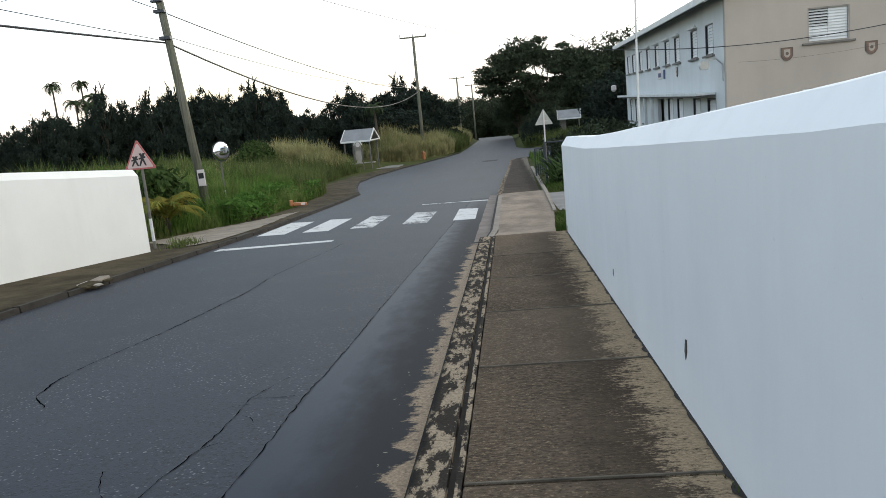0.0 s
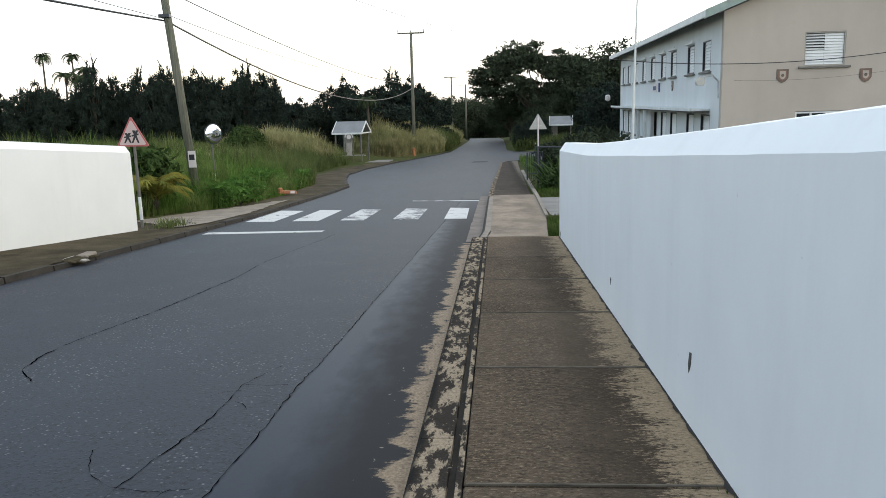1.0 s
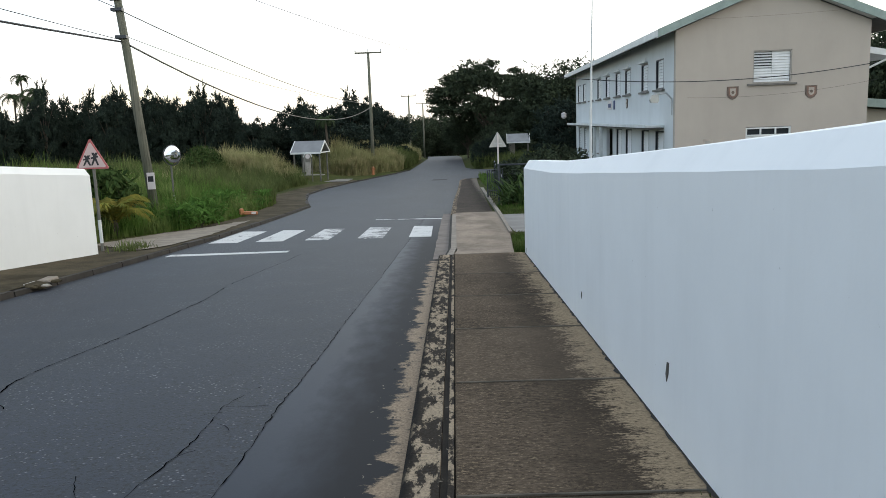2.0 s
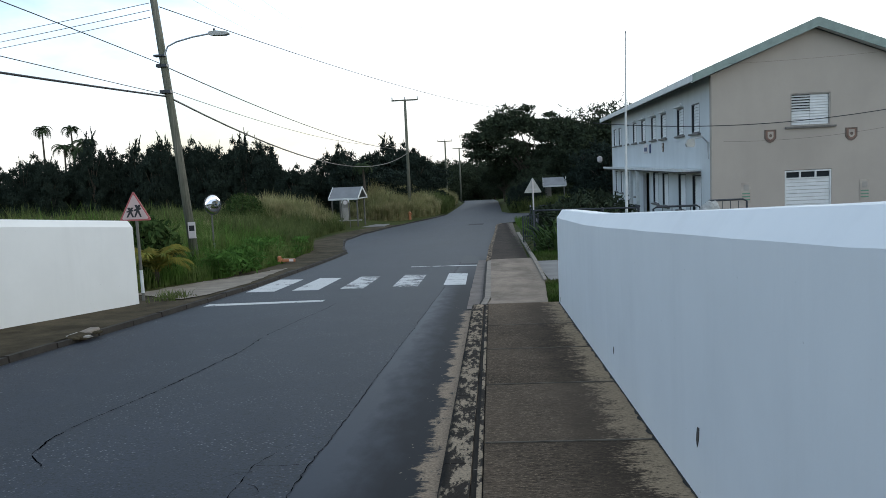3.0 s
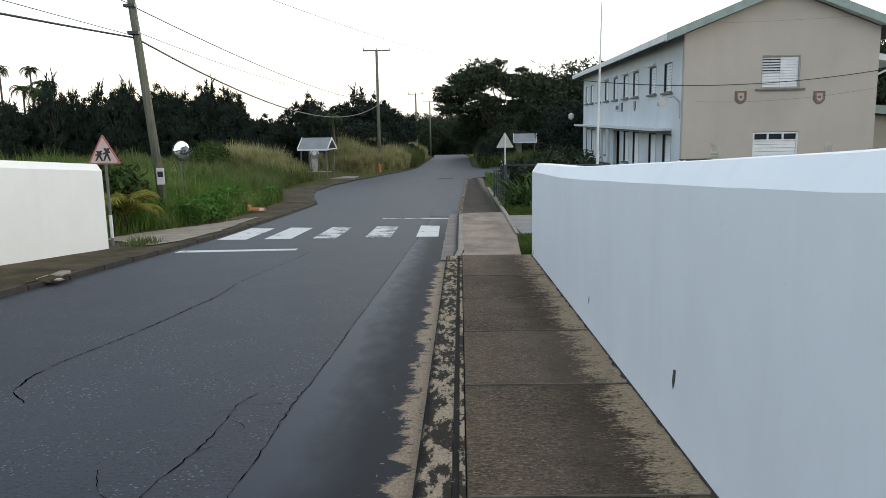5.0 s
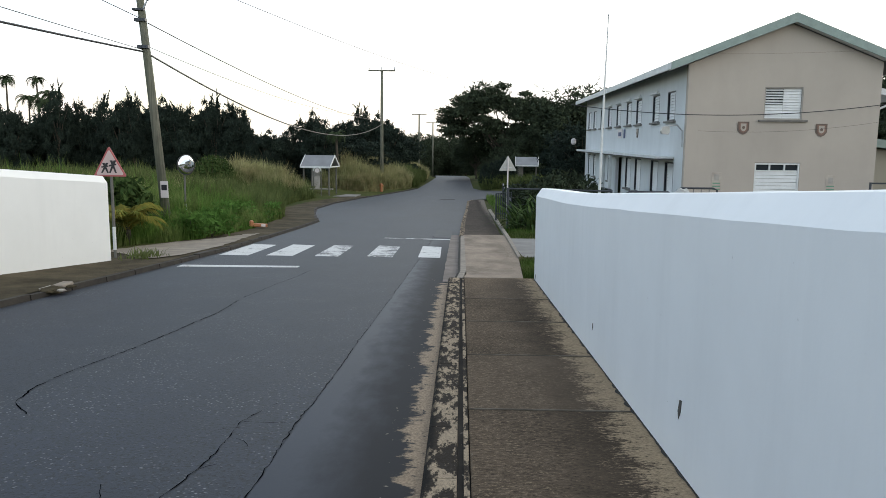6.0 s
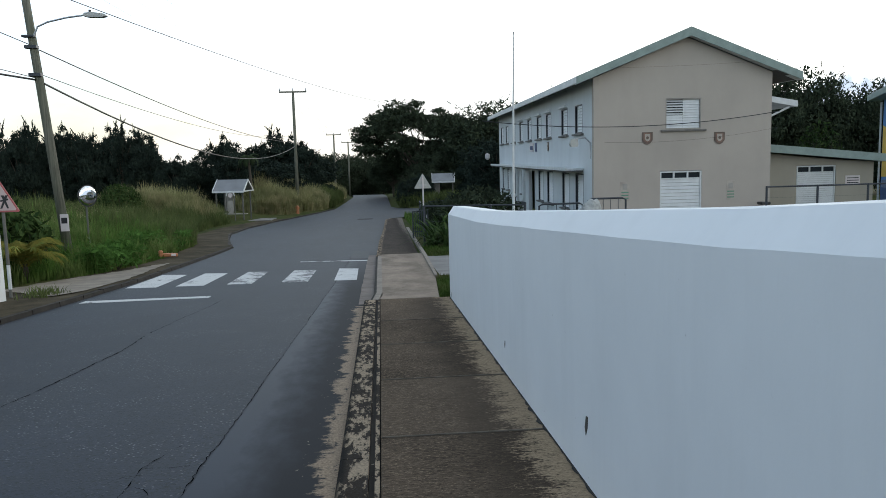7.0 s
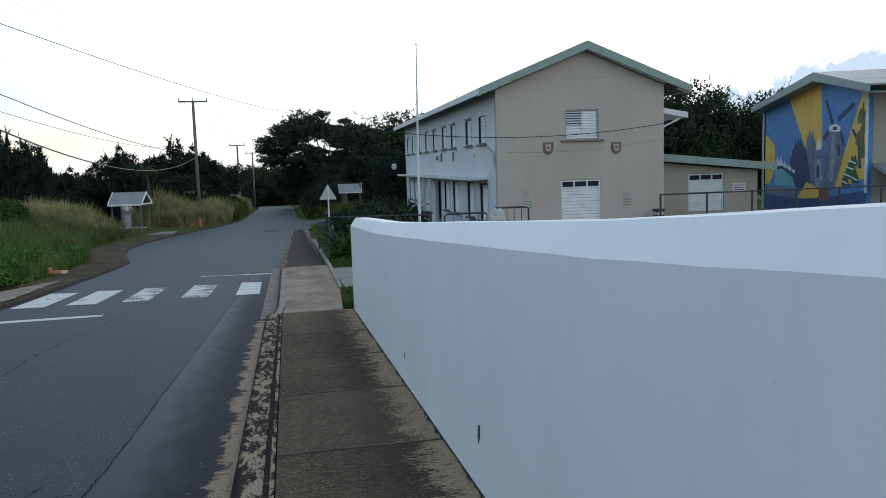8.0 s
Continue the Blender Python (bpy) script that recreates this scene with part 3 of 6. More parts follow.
# pavement slabs beside the white wall
PAVE_R = thing("pavement_right", pose(0, 0, 0), "brushed concrete slabs blackened by grime beside the wall", "pavement", "", "structure")
JOINTS = [-8.92, -7.2, -5.48, -3.76, -2.04, -0.32, 1.39, 3.10, 4.92, 6.64, 8.36, 10.1, 12.40]
for a, b in zip(JOINTS, JOINTS[1:]):
    bm = box(bmesh.new(), (0.002, 0, -0.1), (1.19, b - a - 0.022, 0.0), 0.008)
    ob = part("slab", bm, SLAB, PAVE_R)
    ob.matrix_basis = Matrix.Translation((0, a + 0.011, gz(a))) @ Matrix.Rotation(-radians(3.05), 4, "X")
for y in JOINTS[1:-1]:
    bm = bmesh.new()
    box(bm, (0.01, 0.012, -0.03), (1.17, 0.024, 0.0025), 0.001)
    ob = part("joint_lip", bm, JOINT_LIP, PAVE_R, "worn pale lip along the joint")
    ob.matrix_basis = Matrix.Translation((0, y, gz(y))) @ Matrix.Rotation(-radians(3.05), 4, "X")
# narrow dark strip with a ragged edge where slabs meet the wall
strip("wall_foot", steps(-9, 12.3, 0.05), lambda y: 1.156 - 0.055 * abs(noise.noise((y * 6, 2, 2))) - 0.012 * abs(noise.noise((y * 23, 1, 2))), lambda y: 1.175, 0.006, KERB_DARK, "ragged dark strip in the angle below the wall", category="grime", cross=1)
strip("joint_bed", steps(-9, 12.5, 2), lambda y: 0.0, lambda y: 1.2, -0.022, CRACK, "dark grit in the slab joints", category="joint", cross=1)
strip("apron", steps(12.42, 23, 0.5), lambda y: road_r(y) + 0.15, lambda y: lerp([(12, 0.97), (15.6, 1.16), (22, 1.26), (23, 1.28)], y), 0.0, APRON, "pale smooth concrete crossing apron", category="pavement", cross=5, depth=0.12)
strip("pavement_far", steps(23, 58, 1.0), lambda y: road_r(y) + 0.15, lambda y: lerp([(23, 1.16), (42, 1.46), (58, 1.7)], y), -0.004, SLAB_FAR, "dirty narrow concrete pavement", category="pavement", cross=3, depth=0.12)
strip("edging", steps(15.8, 44, 1.0), lambda y: lerp([(15, 1.14), (22, 1.26), (44, 1.5)], y), lambda y: lerp([(15, 1.2), (22, 1.36), (44, 1.68)], y), 0.04, EDGING, "pale concrete edging along the pavement", category="kerb", cross=1, depth=0.15)
strip("driveway", steps(16.2, 21.8, 0.7), lambda y: 1.3, lambda y: 40, -0.012, DRIVE, "grey concrete driveway into the school yard", category="driveway", cross=8)
strip("yard", steps(26, 31.5, 1), lambda y: 5.0, lambda y: 45, -0.008, DRIVE, "grey concrete yard before the school", category="yard", cross=8)

# ---- white boundary walls ----
def wall_run(name, y0, y1, front, top, label, thick, side, mat):
    """A plastered wall whose front top edge is splayed; front(y) is its face, side +1 when it thickens towards +x."""
    bm = bmesh.new()
    rings = []
    ys = steps(y0, y1, 0.35)
    for y in ys:
        x, z, b = front(y), top(y), gz(y) - 0.25
        w = 0.006 * noise.noise((y * 1.7, 0.3, 5))
        sec = [(0, b), (0, z - 0.012 + w), (0.008, z + w), (0.085, z + 0.113 + w), (0.10, z + 0.12), (thick, z + 0.115), (thick, b)]
        rings.append([bm.verts.new((x + side * a, y, h)) for a, h in sec])
    for r0, r1 in zip(rings, rings[1:]):
        for k in range(len(r0) - 1):
            bm.faces.new((r0[k], r1[k], r1[k + 1], r0[k + 1]))
    bm.faces.new(rings[0])
    bm.faces.new(list(reversed(rings[-1])))
    bmesh.ops.recalc_face_normals(bm, faces=bm.faces)
    return tagged(part(name, bm, mat), label, "wall", "", "structure")


WALL_TOP = [(-9, 2.21), (0, 1.535), (0.88, 1.468), (1.6, 1.402), (2.32, 1.342), (3.18, 1.282), (3.86, 1.232), (5.55, 1.118), (7.0, 1.015), (8.64, 0.912), (11.05, 0.80), (12.4, 0.735)]
wall_run("wall_right", -9, 12.32, lambda y: 1.165, lambda y: lerp(WALL_TOP, y), "white painted plaster boundary wall, tinted for cooler light, with a splayed top", 0.30, 1, WALL_COOL_LIT)
wall_run("wall_left", -12, 14.42, lambda y: -6.92 - 0.31 * (14.42 - y), lambda y: 0.755 + 0.095 * (14.42 - y), "white painted plaster boundary wall with a rounded end", 0.30, -1, WALL_WHITE)
for k, (y, z, s) in enumerate([(3.86, 0.14, 0.06), (6.68, -0.08, 0.036), (12.1, -0.58, 0.045)]):
    bm = bmesh.new()
    prism(bm, [(y - s * 0.5, z + s), (y + s * 0.1, z + s * 0.9), (y + s * 0.5, z - s * 0.3), (y + s * 0.2, z - s), (y - s * 0.35, z - s * 0.1)], 0.004, "x", 1.1615)
    tagged(part("wall_chip", bm, CHIP), "small dark chip in the white wall paint", "chip", "wall chips")

# ---- road markings and cracks ----
def marking(name, corners, label, category, group, mat=None):
    verts = []
    for x, y in corners:
        verts += [(x, y, gz(y) - 0.096), (x, y, gz(y) - 0.105)]
    n = len(corners)
    faces = [tuple(2 * k for k in range(n)), *[(2 * k, 2 * ((k + 1) % n), 2 * ((k + 1) % n) + 1, 2 * k + 1) for k in range(n)]]
    return tagged(rawpart(name, verts, faces, mat or ROAD_PAINT), label, category, group)


for k, (x0, x1) in enumerate(((-5.55, -4.88), (-4.48, -3.87), (-3.38, -2.84), (-2.2, -1.62), (-1.04, -0.54))):
    marking("zebra_stripe", [(x0 + 0.02, 16.75), (x1 + 0.02, 16.7), (x1 - 0.02, 19.55), (x0 - 0.02, 19.75)], "flaking white zebra crossing stripe on asphalt" if k in (2, 3) else "worn white zebra crossing stripe on asphalt", "road marking", "zebra stripes", ROAD_PAINT_WORN if k in (2, 3) else ROAD_PAINT)
marking("give_way_line", [(-5.58, 14.3), (-3.25, 14.42), (-3.25, 14.68), (-5.58, 14.62)], "worn white line before the crossing", "road marking", "crossing lines")
marking("give_way_line", [(-2.35, 22.42), (-1.15, 22.2), (-1.15, 22.42), (-2.35, 22.6)], "flaking white line past the crossing", "road marking", "crossing lines", ROAD_PAINT_WORN)
marking("give_way_line", [(-1.15, 22.18), (-0.27, 22.02), (-0.27, 22.28), (-1.15, 22.44)], "worn white line past the crossing", "road marking", "crossing lines")
marking("road_patch", [(-1.75, 58.8), (-0.6, 58.9), (-0.5, 60.3), (-1.65, 60.2)], "small dark repair patch in the asphalt", "road patch", "road patches", PATCH_DARK)
marking("road_patch", [(-0.9, 23.0), (-0.32, 22.8), (-0.36, 26.4), (-0.92, 26.7)], "pale worn repair patch past the crossing line", "road patch", "road patches", PATCH_PALE)


def crack(pts, w, seed):
    rnd = random.Random(seed)
    line = []
    for (xa, ya), (xb, yb) in zip(pts, pts[1:]):
        n = max(2, int(math.dist((xa, ya), (xb, yb)) / 0.05))
        for i in range(n):
            u = i / n
            line.append((xa + (xb - xa) * u + rnd.uniform(-0.009, 0.009) + 0.012 * noise.noise((ya + (yb - ya) * u * 1.0, seed, xa + (xb - xa) * u * 6)), ya + (yb - ya) * u))
    line.append(pts[-1])
    verts, faces = [], []
    for i, (x, y) in enumerate(line):
        a, b = line[max(i - 1, 0)], line[min(i + 1, len(line) - 1)]
        dx, dy = b[0] - a[0], b[1] - a[1]
        l = math.hypot(dx, dy) or 1
        h = w * rnd.uniform(0.05, 1.15)
        for s in (-1, 1):
            px, py = x - s * dy / l * h, y + s * dx / l * h
            verts.append((px, py, gz(py) - 0.0965))
    for i in range(len(line) - 1):
        faces.append((2 * i, 2 * i + 1, 2 * i + 3, 2 * i + 2))
    return tagged(rawpart("road_crack", verts, faces, CRACK), "thin dark crack in the asphalt", "crack", "road cracks")


crack([(-3.17, 4.93), (-3.42, 5.2), (-3.51, 5.63), (-3.5, 6.02), (-3.34, 7.07), (-3.24, 8.1), (-3.16, 9.23), (-3.19, 10.27)], 0.0085, 1)
crack([(-3.19, 10.5), (-3.1, 11.7), (-2.95, 13.13), (-2.9, 14.0)], 0.0065, 2)
crack([(-1.25, 1.2), (-1.22, 2.6), (-1.2, 4.08), (-1.2, 4.9), (-1.17, 5.78), (-1.15, 6.92), (-1.115, 8.89), (-1.07, 10.82), (-1.01, 14.2), (-0.96, 16.79), (-0.93, 20), (-0.9, 24)], 0.0045, 3)
crack([(-1.72, 2.6), (-1.66, 3.5), (-1.58, 4.11), (-1.6, 4.86), (-1.45, 5.3)], 0.0046, 4)
crack([(-1.58, 4.85), (-1.44, 4.83), (-1.28, 4.85)], 0.0030, 5)
crack([(-1.72, 3.25), (-1.5, 3.2), (-1.3, 3.24)], 0.0030, 6)
crack([(-1.72, 3.25), (-1.9, 3.4), (-2.05, 3.7)], 0.0026, 7)


for k, (x, y, l, a) in enumerate(((-1.62, 3.9, 0.18, 0.9), (-1.40, 4.35, 0.2, 2.3), (-1.75, 4.6, 0.22, 0.6), (-1.9, 2.6, 0.4, 1.9), (-1.5, 3.0, 0.25, 1.2))):
    crack([(x, y), (x + l * 0.5 * math.cos(a), y + l * 0.5 * math.sin(a) + 0.03), (x + l * math.cos(a), y + l * math.sin(a))], 0.0026, 20 + k)


# ---- signs and poles on the footway ----
def tri_points(side):
    h = side * math.sqrt(3) / 2
    return [(-side / 2, 0), (side / 2, 0), (0, h)]


def rounded_tri(side, z0, r):
    pts, out = tri_points(side), []
    for i in range(3):
        p, q, s = Vector(pts[i]), Vector(pts[i - 1]), Vector(pts[(i + 1) % 3])
        for u in (q, s):
            out.append(tuple(p + (u - p).normalized() * r + Vector((0, z0))))
    return out


def warning_sign(x, y, zbase, post_h, tri_z, side, back):
    label = "triangular warning sign seen from behind on a pale post" if back else "red-bordered triangular children warning sign on a striped post"
    s = thing("warning_sign", pose(x, y, zbase, 0, 0, 2 if back else -4), label, "road sign", "warning signs")
    part("post", tubed([(0, 0, -0.15), (0, 0, post_h)], 0.03), SIGN_W if back else SHELTER_POST, s)
    if not back:
        part("band", tubed([(0, 0, 0.15), (0, 0, 0.62)], 0.034), TRIM_W, s, "white painted band")
    plate = part("plate", prism(bmesh.new(), rounded_tri(side, tri_z, 0.03), 0.012, "y", -0.046 if not back else 0.034), GREY_SIGN if back else RED, s)
    if not back:
        part("face", prism(bmesh.new(), rounded_tri(side * 0.84, tri_z + side * 0.044, 0.03), 0.006, "y", -0.052), SIGN_PINK, plate, "faded pinkish sign face")
        for dx, h in ((-0.095, 0.20), (0.07, 0.25)):
            z = tri_z + side * 0.10
            for a, b in ((-0.07, 0.05), (0.06, -0.03)):
                part("dark_bar", prism(bmesh.new(), [(dx + a - 0.018, z), (dx + a + 0.018, z), (dx + b + 0.028, z + h), (dx + b - 0.028, z + h)], 0.003, "y", -0.0555 - 0.001 * (a > 0)), BLACK, plate, "plain slanted black bar")
            part("dark_bar", prism(bmesh.new(), [(dx - 0.075, z + h * 0.50), (dx + 0.075, z + h * 0.62), (dx + 0.075, z + h * 0.76), (dx - 0.075, z + h * 0.64)], 0.003, "y", -0.0575), BLACK, plate, "plain slanted black bar")
    else:
        part("bracket", boxed((-0.16, 0.02, tri_z + 0.12), (0.16, 0.036, tri_z + 0.16), 0.004), GALV, s)
    return s


warning_sign(-7.10, 15.0, gz(15), 1.72, 1.64, 0.70, False)
warning_sign(1.82, 31.0, gz(31), 2.62, 2.08, 0.72, True)


def utility_pole(x, y, top, lean, r0, label, arm=True):
    """A timber pole, its crossarm and insulators."""
    base = gz(y)
    p = thing("utility_pole", pose(x, y, base), label, "utility pole", "utility poles")
    h = top - base
    part("shaft", tubed([(0, 0, -0.3), (lean * 0.5, 0, h * 0.5), (lean, 0, h)], [r0, r0 * 0.86, r0 * 0.7], 14), POLE_WOOD, p, smooth=True)
    if arm:
        part("crossarm", boxed((lean - 1.24, -0.13, h - 0.12), (lean + 1.24, -0.03, h + 0.02)), POLE_WOOD, p)
        for dx in (-1.18, 0.0, 1.18):
            part("insulator", tubed([(lean + dx, -0.08, h), (lean + dx, -0.08, h + 0.1), (lean + dx, -0.08, h + 0.28)], [0.02, 0.06, 0.045]), GALV, p)
    return p


near_pole = utility_pole(-8.68, 22.0, 8.6, -0.82, 0.132, "leaning weathered timber utility pole standing in tall grass", False)
part("notice_plate", boxed((-0.13, -0.19, 1.06), (0.09, -0.16, 1.54), 0.004), SIGN_W, near_pole, "white notice plate fixed to the pole")
part("notice_print", boxed((-0.10, -0.194, 1.28), (0.06, -0.189, 1.44), 0.001), BLACK, near_pole, "dark unreadable print bars")
for z, dx, s in ((6.05, -0.53, 0.09), (5.30, -0.48, 0.10), (6.35, -0.58, 0.06)):
    part("clamp", boxed((dx - 0.17, -0.17, z), (dx + 0.15, 0.02, z + s), 0.01), STEEL, near_pole)
arm = part("lamp_arm", tubed([(-0.44, -0.12, 6.36), (-0.32, -0.12, 6.62), (-0.05, -0.12, 6.74), (0.45, -0.12, 6.85), (1.0, -0.12, 6.92)], 0.025), GALV, near_pole)
part("lamp_head", prism(bmesh.new(), [(0.92, 6.88), (1.05, 6.85), (1.40, 6.84), (1.52, 6.88), (1.48, 6.93), (1.15, 6.98), (0.95, 6.96)], 0.2, "y", -0.22), GREY_SIGN, arm, "grey street lamp head")
part("photocell", tubed([(1.08, -0.12, 6.96), (1.08, -0.12, 7.05)], 0.035), BLACK, arm)
utility_pole(-7.55, 72.0, 8.02, 0.02, 0.17, "tall timber utility pole with a crossarm")
utility_pole(-7.25, 130.0, 5.95, 0.0, 0.17, "distant timber utility pole with a crossarm")
utility_pole(-5.6, 148.0, 5.05, 0.0, 0.17, "far timber utility pole with a crossarm")

mirror = thing("traffic_mirror", pose(-8.85, 24.0, gz(24), 0, 0, 57), "round convex traffic mirror on a thin steel post", "mirror")
part("post", tubed([(0, 0.05, -0.2), (0, 0.05, 2.0)], 0.028), SHELTER_POST, mirror)
part("post_sleeve", tubed([(0, 0.05, 0.35), (0, 0.05, 0.8)], 0.032), GALV, mirror, "pale worn lower sleeve")
bm = bmesh.new()
tube(bm, [(0, 0.02, 2.06), (0, -0.05, 2.06)], [0.30, 0.335], 28)
part("housing", bm, BLACK, mirror)
bm = bmesh.new()
rings = [[bm.verts.new((0.30 * math.sin(a) * math.cos(k * math.tau / 28), -0.052 - 0.06 * (math.cos(a * 1.0)), 2.06 + 0.30 * math.sin(a) * math.sin(k * math.tau / 28))) for k in range(28)] for a in (radians(90), radians(65), radians(42), radians(20))]
for r0, r1 in zip(rings, rings[1:]):
    for k in range(28):
        bm.faces.new((r0[k], r0[(k + 1) % 28], r1[(k + 1) % 28], r1[k]))
bm.faces.new(rings[-1])
bmesh.ops.recalc_face_normals(bm, faces=bm.faces)
MIRROR = Mat("mirror_silver", 0.03, 1.0).color((0.9, 0.9, 0.9)).m
part("mirror_face", bm, MIRROR, mirror, "convex mirror glass", True)

# ---- overhead wires ----
def wire(points, sag, r, label):
    bm = bmesh.new()
    (x0, y0, z0), (x1, y1, z1) = points
    pts = [(x0 + (x1 - x0) * u, y0 + (y1 - y0) * u, z0 + (z1 - z0) * u - sag * 4 * u * (1 - u)) for u in (i / 24 for i in range(25))]
    tube(bm, pts, r, 5)
    return tagged(part("overhead_wire", bm, RUBBER), label, "wire", "overhead wires")


wire([(-9.0, 22, 3.95), (-7.5, 72, 3.1)], 1.6, 0.028, "thick black overhead cable sagging between poles")
wire([(-9.2, 22, 4.05), (-10.6, -25, 4.0)], 0.3, 0.028, "thick black overhead cable sagging between poles")
wire([(-9.05, 22, 4.85), (-7.5, 72, 3.4)], 0.6, 0.017, "thin black overhead wire")
wire([(-9.3, 22, 5.0), (-10.4, -25, 6.2)], -0.3, 0.012, "thin black overhead wire")
wire([(-9.2, 22, 4.25), (-7.5, 72, 4.1)], 0.8, 0.010, "thin black overhead wire")
wire([(-9.2, 22, 4.1), (-11.2, -25, 5.5)], 0.15, 0.010, "thin black overhead wire")
wire([(-9.2, 22, 6.6), (3.7, 76, 6.7)], 0.6, 0.014, "thin black overhead wire")
for dx in (-1.18, 0.0, 1.18):
    wire([(-9.5 + dx, 22, 8.3), (-7.55 + dx, 72, 8.2)], 0.4, 0.004, "faint thin overhead wire")
    wire([(-9.5 + dx, 22, 8.3), (-11.5 + dx, -25, 8.7)], 0.4, 0.005, "faint thin overhead wire")
    wire([(-7.55 + dx, 72, 8.2), (-7.25 + dx, 130, 6.15)], 0.3, 0.006, "faint thin overhead wire")
for za, zb in ((6.7, 8.75), (6.5, 8.25), (6.3, 8.0)):
    wire([(-9.45, 21.9, za), (-48, 44, zb)], 0.3, 0.01, "thin wire branching off across the field")
wire([(4.2, 30.3, 3.06), (16.5, 30.3, 3.2)], 0.42, 0.016, "black service cable strung before the school")
wire([(9.2, 30.4, 2.1), (16.5, 30.4, 2.55)], 0.2, 0.004, "thin grey cable below the service cable")
wire([(9.4, 30.4, 5.05), (16.0, 30.4, 5.25)], 0.05, 0.003, "thin grey cable along the gable")

# ---- bus shelter ----
def bus_shelter(x, y, yaw, label, up):
    s = thing("bus_shelter", pose(x, y, gz(y) + up, 0, 0, yaw), label, "bus shelter", "bus shelters")
    w, d = 1.25, 1.15
    for a in (-w + 0.2, w - 0.2):
        for b in (-d + 0.25, d - 0.25):
            part("post", boxed((a - 0.05, b - 0.05, -0.2), (a + 0.05, b + 0.05, 2.36), 0.008), SHELTER_POST, s)
    for b in (-1, 1):
        bm = bmesh.new()
        prism(bm, [(b * d, 2.30), (b * d, 2.37), (0, 3.22), (0, 3.14)], 2 * w - 0.02, "x", -w + 0.01)
        part("roof_slope", bm, SHELTER_ROOF, s)
    for a in (-w - 0.02, w - 0.03):
        for b in (-1, 1):
            bm = bmesh.new()
            prism(bm, [(b * (d + 0.02), 2.24), (b * (d + 0.02), 2.40), (0, 3.26), (0, 3.10)], 0.05, "x", a)
            part("bargeboard", bm, TRIM_W, s)
        part("gable_tie", boxed((a, -d + 0.05, 2.27), (a + 0.045, d - 0.05, 2.36), 0.004), TRIM_W, s)
    part("eaves_board", boxed((-w, -d - 0.03, 2.22), (w, -d + 0.02, 2.36), 0.006), TRIM_W, s)
    part("bench", boxed((-w + 0.3, 0.1, 0.45), (w - 0.3, 0.5, 0.52), 0.01), SILL, s)
    part("back_panel", boxed((-w + 0.2, d - 0.28, 0.7), (-w + 0.9, d - 0.22, 2.2), 0.01), SILL, s)
    return s


bus_shelter(-11.45, 61.5, -9, "small white-trimmed bus shelter with a grey pitched roof", 0.02)
bus_shelter(7.15, 85.0, -4, "small white-trimmed bus shelter half hidden behind shrubs", 0.0)
stop = thing("bus_stop_sign", pose(-11.3, 59.4, gz(59.4)), "round-headed bus stop board on two pale posts", "bus stop sign")
for a in (-0.3, 0.3):
    part("post", tubed([(a, 0, -0.2), (a, 0, 2.0)], 0.035), SHELTER_POST, stop)
part("hoop", tubed([(0.3 * math.cos(k * math.pi / 10), 0, 2.0 + 0.34 * math.sin(k * math.pi / 10)) for k in range(11)], 0.035), TRIM_W, stop)
part("disc", tubed([(0, -0.02, 2.05), (0, 0.02, 2.05)], 0.17, 18), SIGN_W, stop, "pale round disc")
part("timetable", boxed((-0.2, -0.02, 0.65), (0.2, 0.02, 1.6), 0.006), SILL, stop)
strip("shelter_slab", steps(60, 63.2, 1), lambda y: -13.4, lambda y: -8.4, 0.03, DRIVE, "pale concrete slab before the bus shelter", category="pavement", cross=4, depth=0.4)
hyd = thing("hydrant_marker", pose(-7.35, 69.5, gz(69.5)), "small orange-red hydrant beside the kerb", "hydrant")
part("barrel", tubed([(0, 0, -0.1), (0, 0, 0.62), (0, 0, 0.74)], [0.14, 0.14, 0.06], 12), ORANGE, hyd)
part("cap", boxed((-0.22, -0.08, 0.45), (0.22, 0.08, 0.6), 0.03), ORANGE, hyd)

blocks = thing("orange_block", pose(-6.8, 25.0, gz(25.0) + 0.02, 0, 4, 20), "broken orange plastic barrier lying on the verge", "barrier")
part("bar", boxed((-0.27, -0.07, 0.02), (0.27, 0.07, 0.13), 0.02), ORANGE, blocks)
part("foot", boxed((-0.32, -0.1, 0.0), (-0.19, 0.1, 0.22), 0.03), ORANGE, blocks)
part("stripe", boxed((0.06, -0.075, 0.04), (0.2, -0.069, 0.12), 0.002), SIGN_W, blocks, "white stripe")

rub = thing("rubble", pose(-5.98, 10.8, gz(10.8) - 0.02), "flat grey broken kerb rubble in the gutter", "rubble")
part("broken_slab", boxed((-0.09, -0.16, 0.0), (0.08, 0.17, 0.055), 0.015), EDGING, rub, "pale broken slab corner")
rr = random.Random(4)
for k in range(9):
    bm = bmesh.new()
    bmesh.ops.create_icosphere(bm, subdivisions=1, radius=rr.uniform(0.06, 0.14))
    for v in bm.verts:
        v.co = Vector((v.co.x * 1.3, v.co.y * 1.2, v.co.z * 0.45)) * rr.uniform(0.8, 1.2)
    ob = part("stone", bm, (KERB_DARK, SOIL, SILL)[k % 3], rub)
    ob.location = (rr.uniform(-0.14, 0.14), rr.uniform(-0.42, 0.42), 0.01)

# ---- the school building ----
FLOOR_Z = -1.75
school = thing("school_building", pose(8.86, 30.9, FLOOR_Z, 0, 0, -1.4), "two-storey school block with a tan gable end and white long side", "building")
BW, BL, APEX_X, APEX_Z, TIP_Z, HALF = 7.5, 29.2, 3.9, 8.36, 6.49, 4.65
ROOF_SLOPE = (APEX_Z - TIP_Z) / HALF


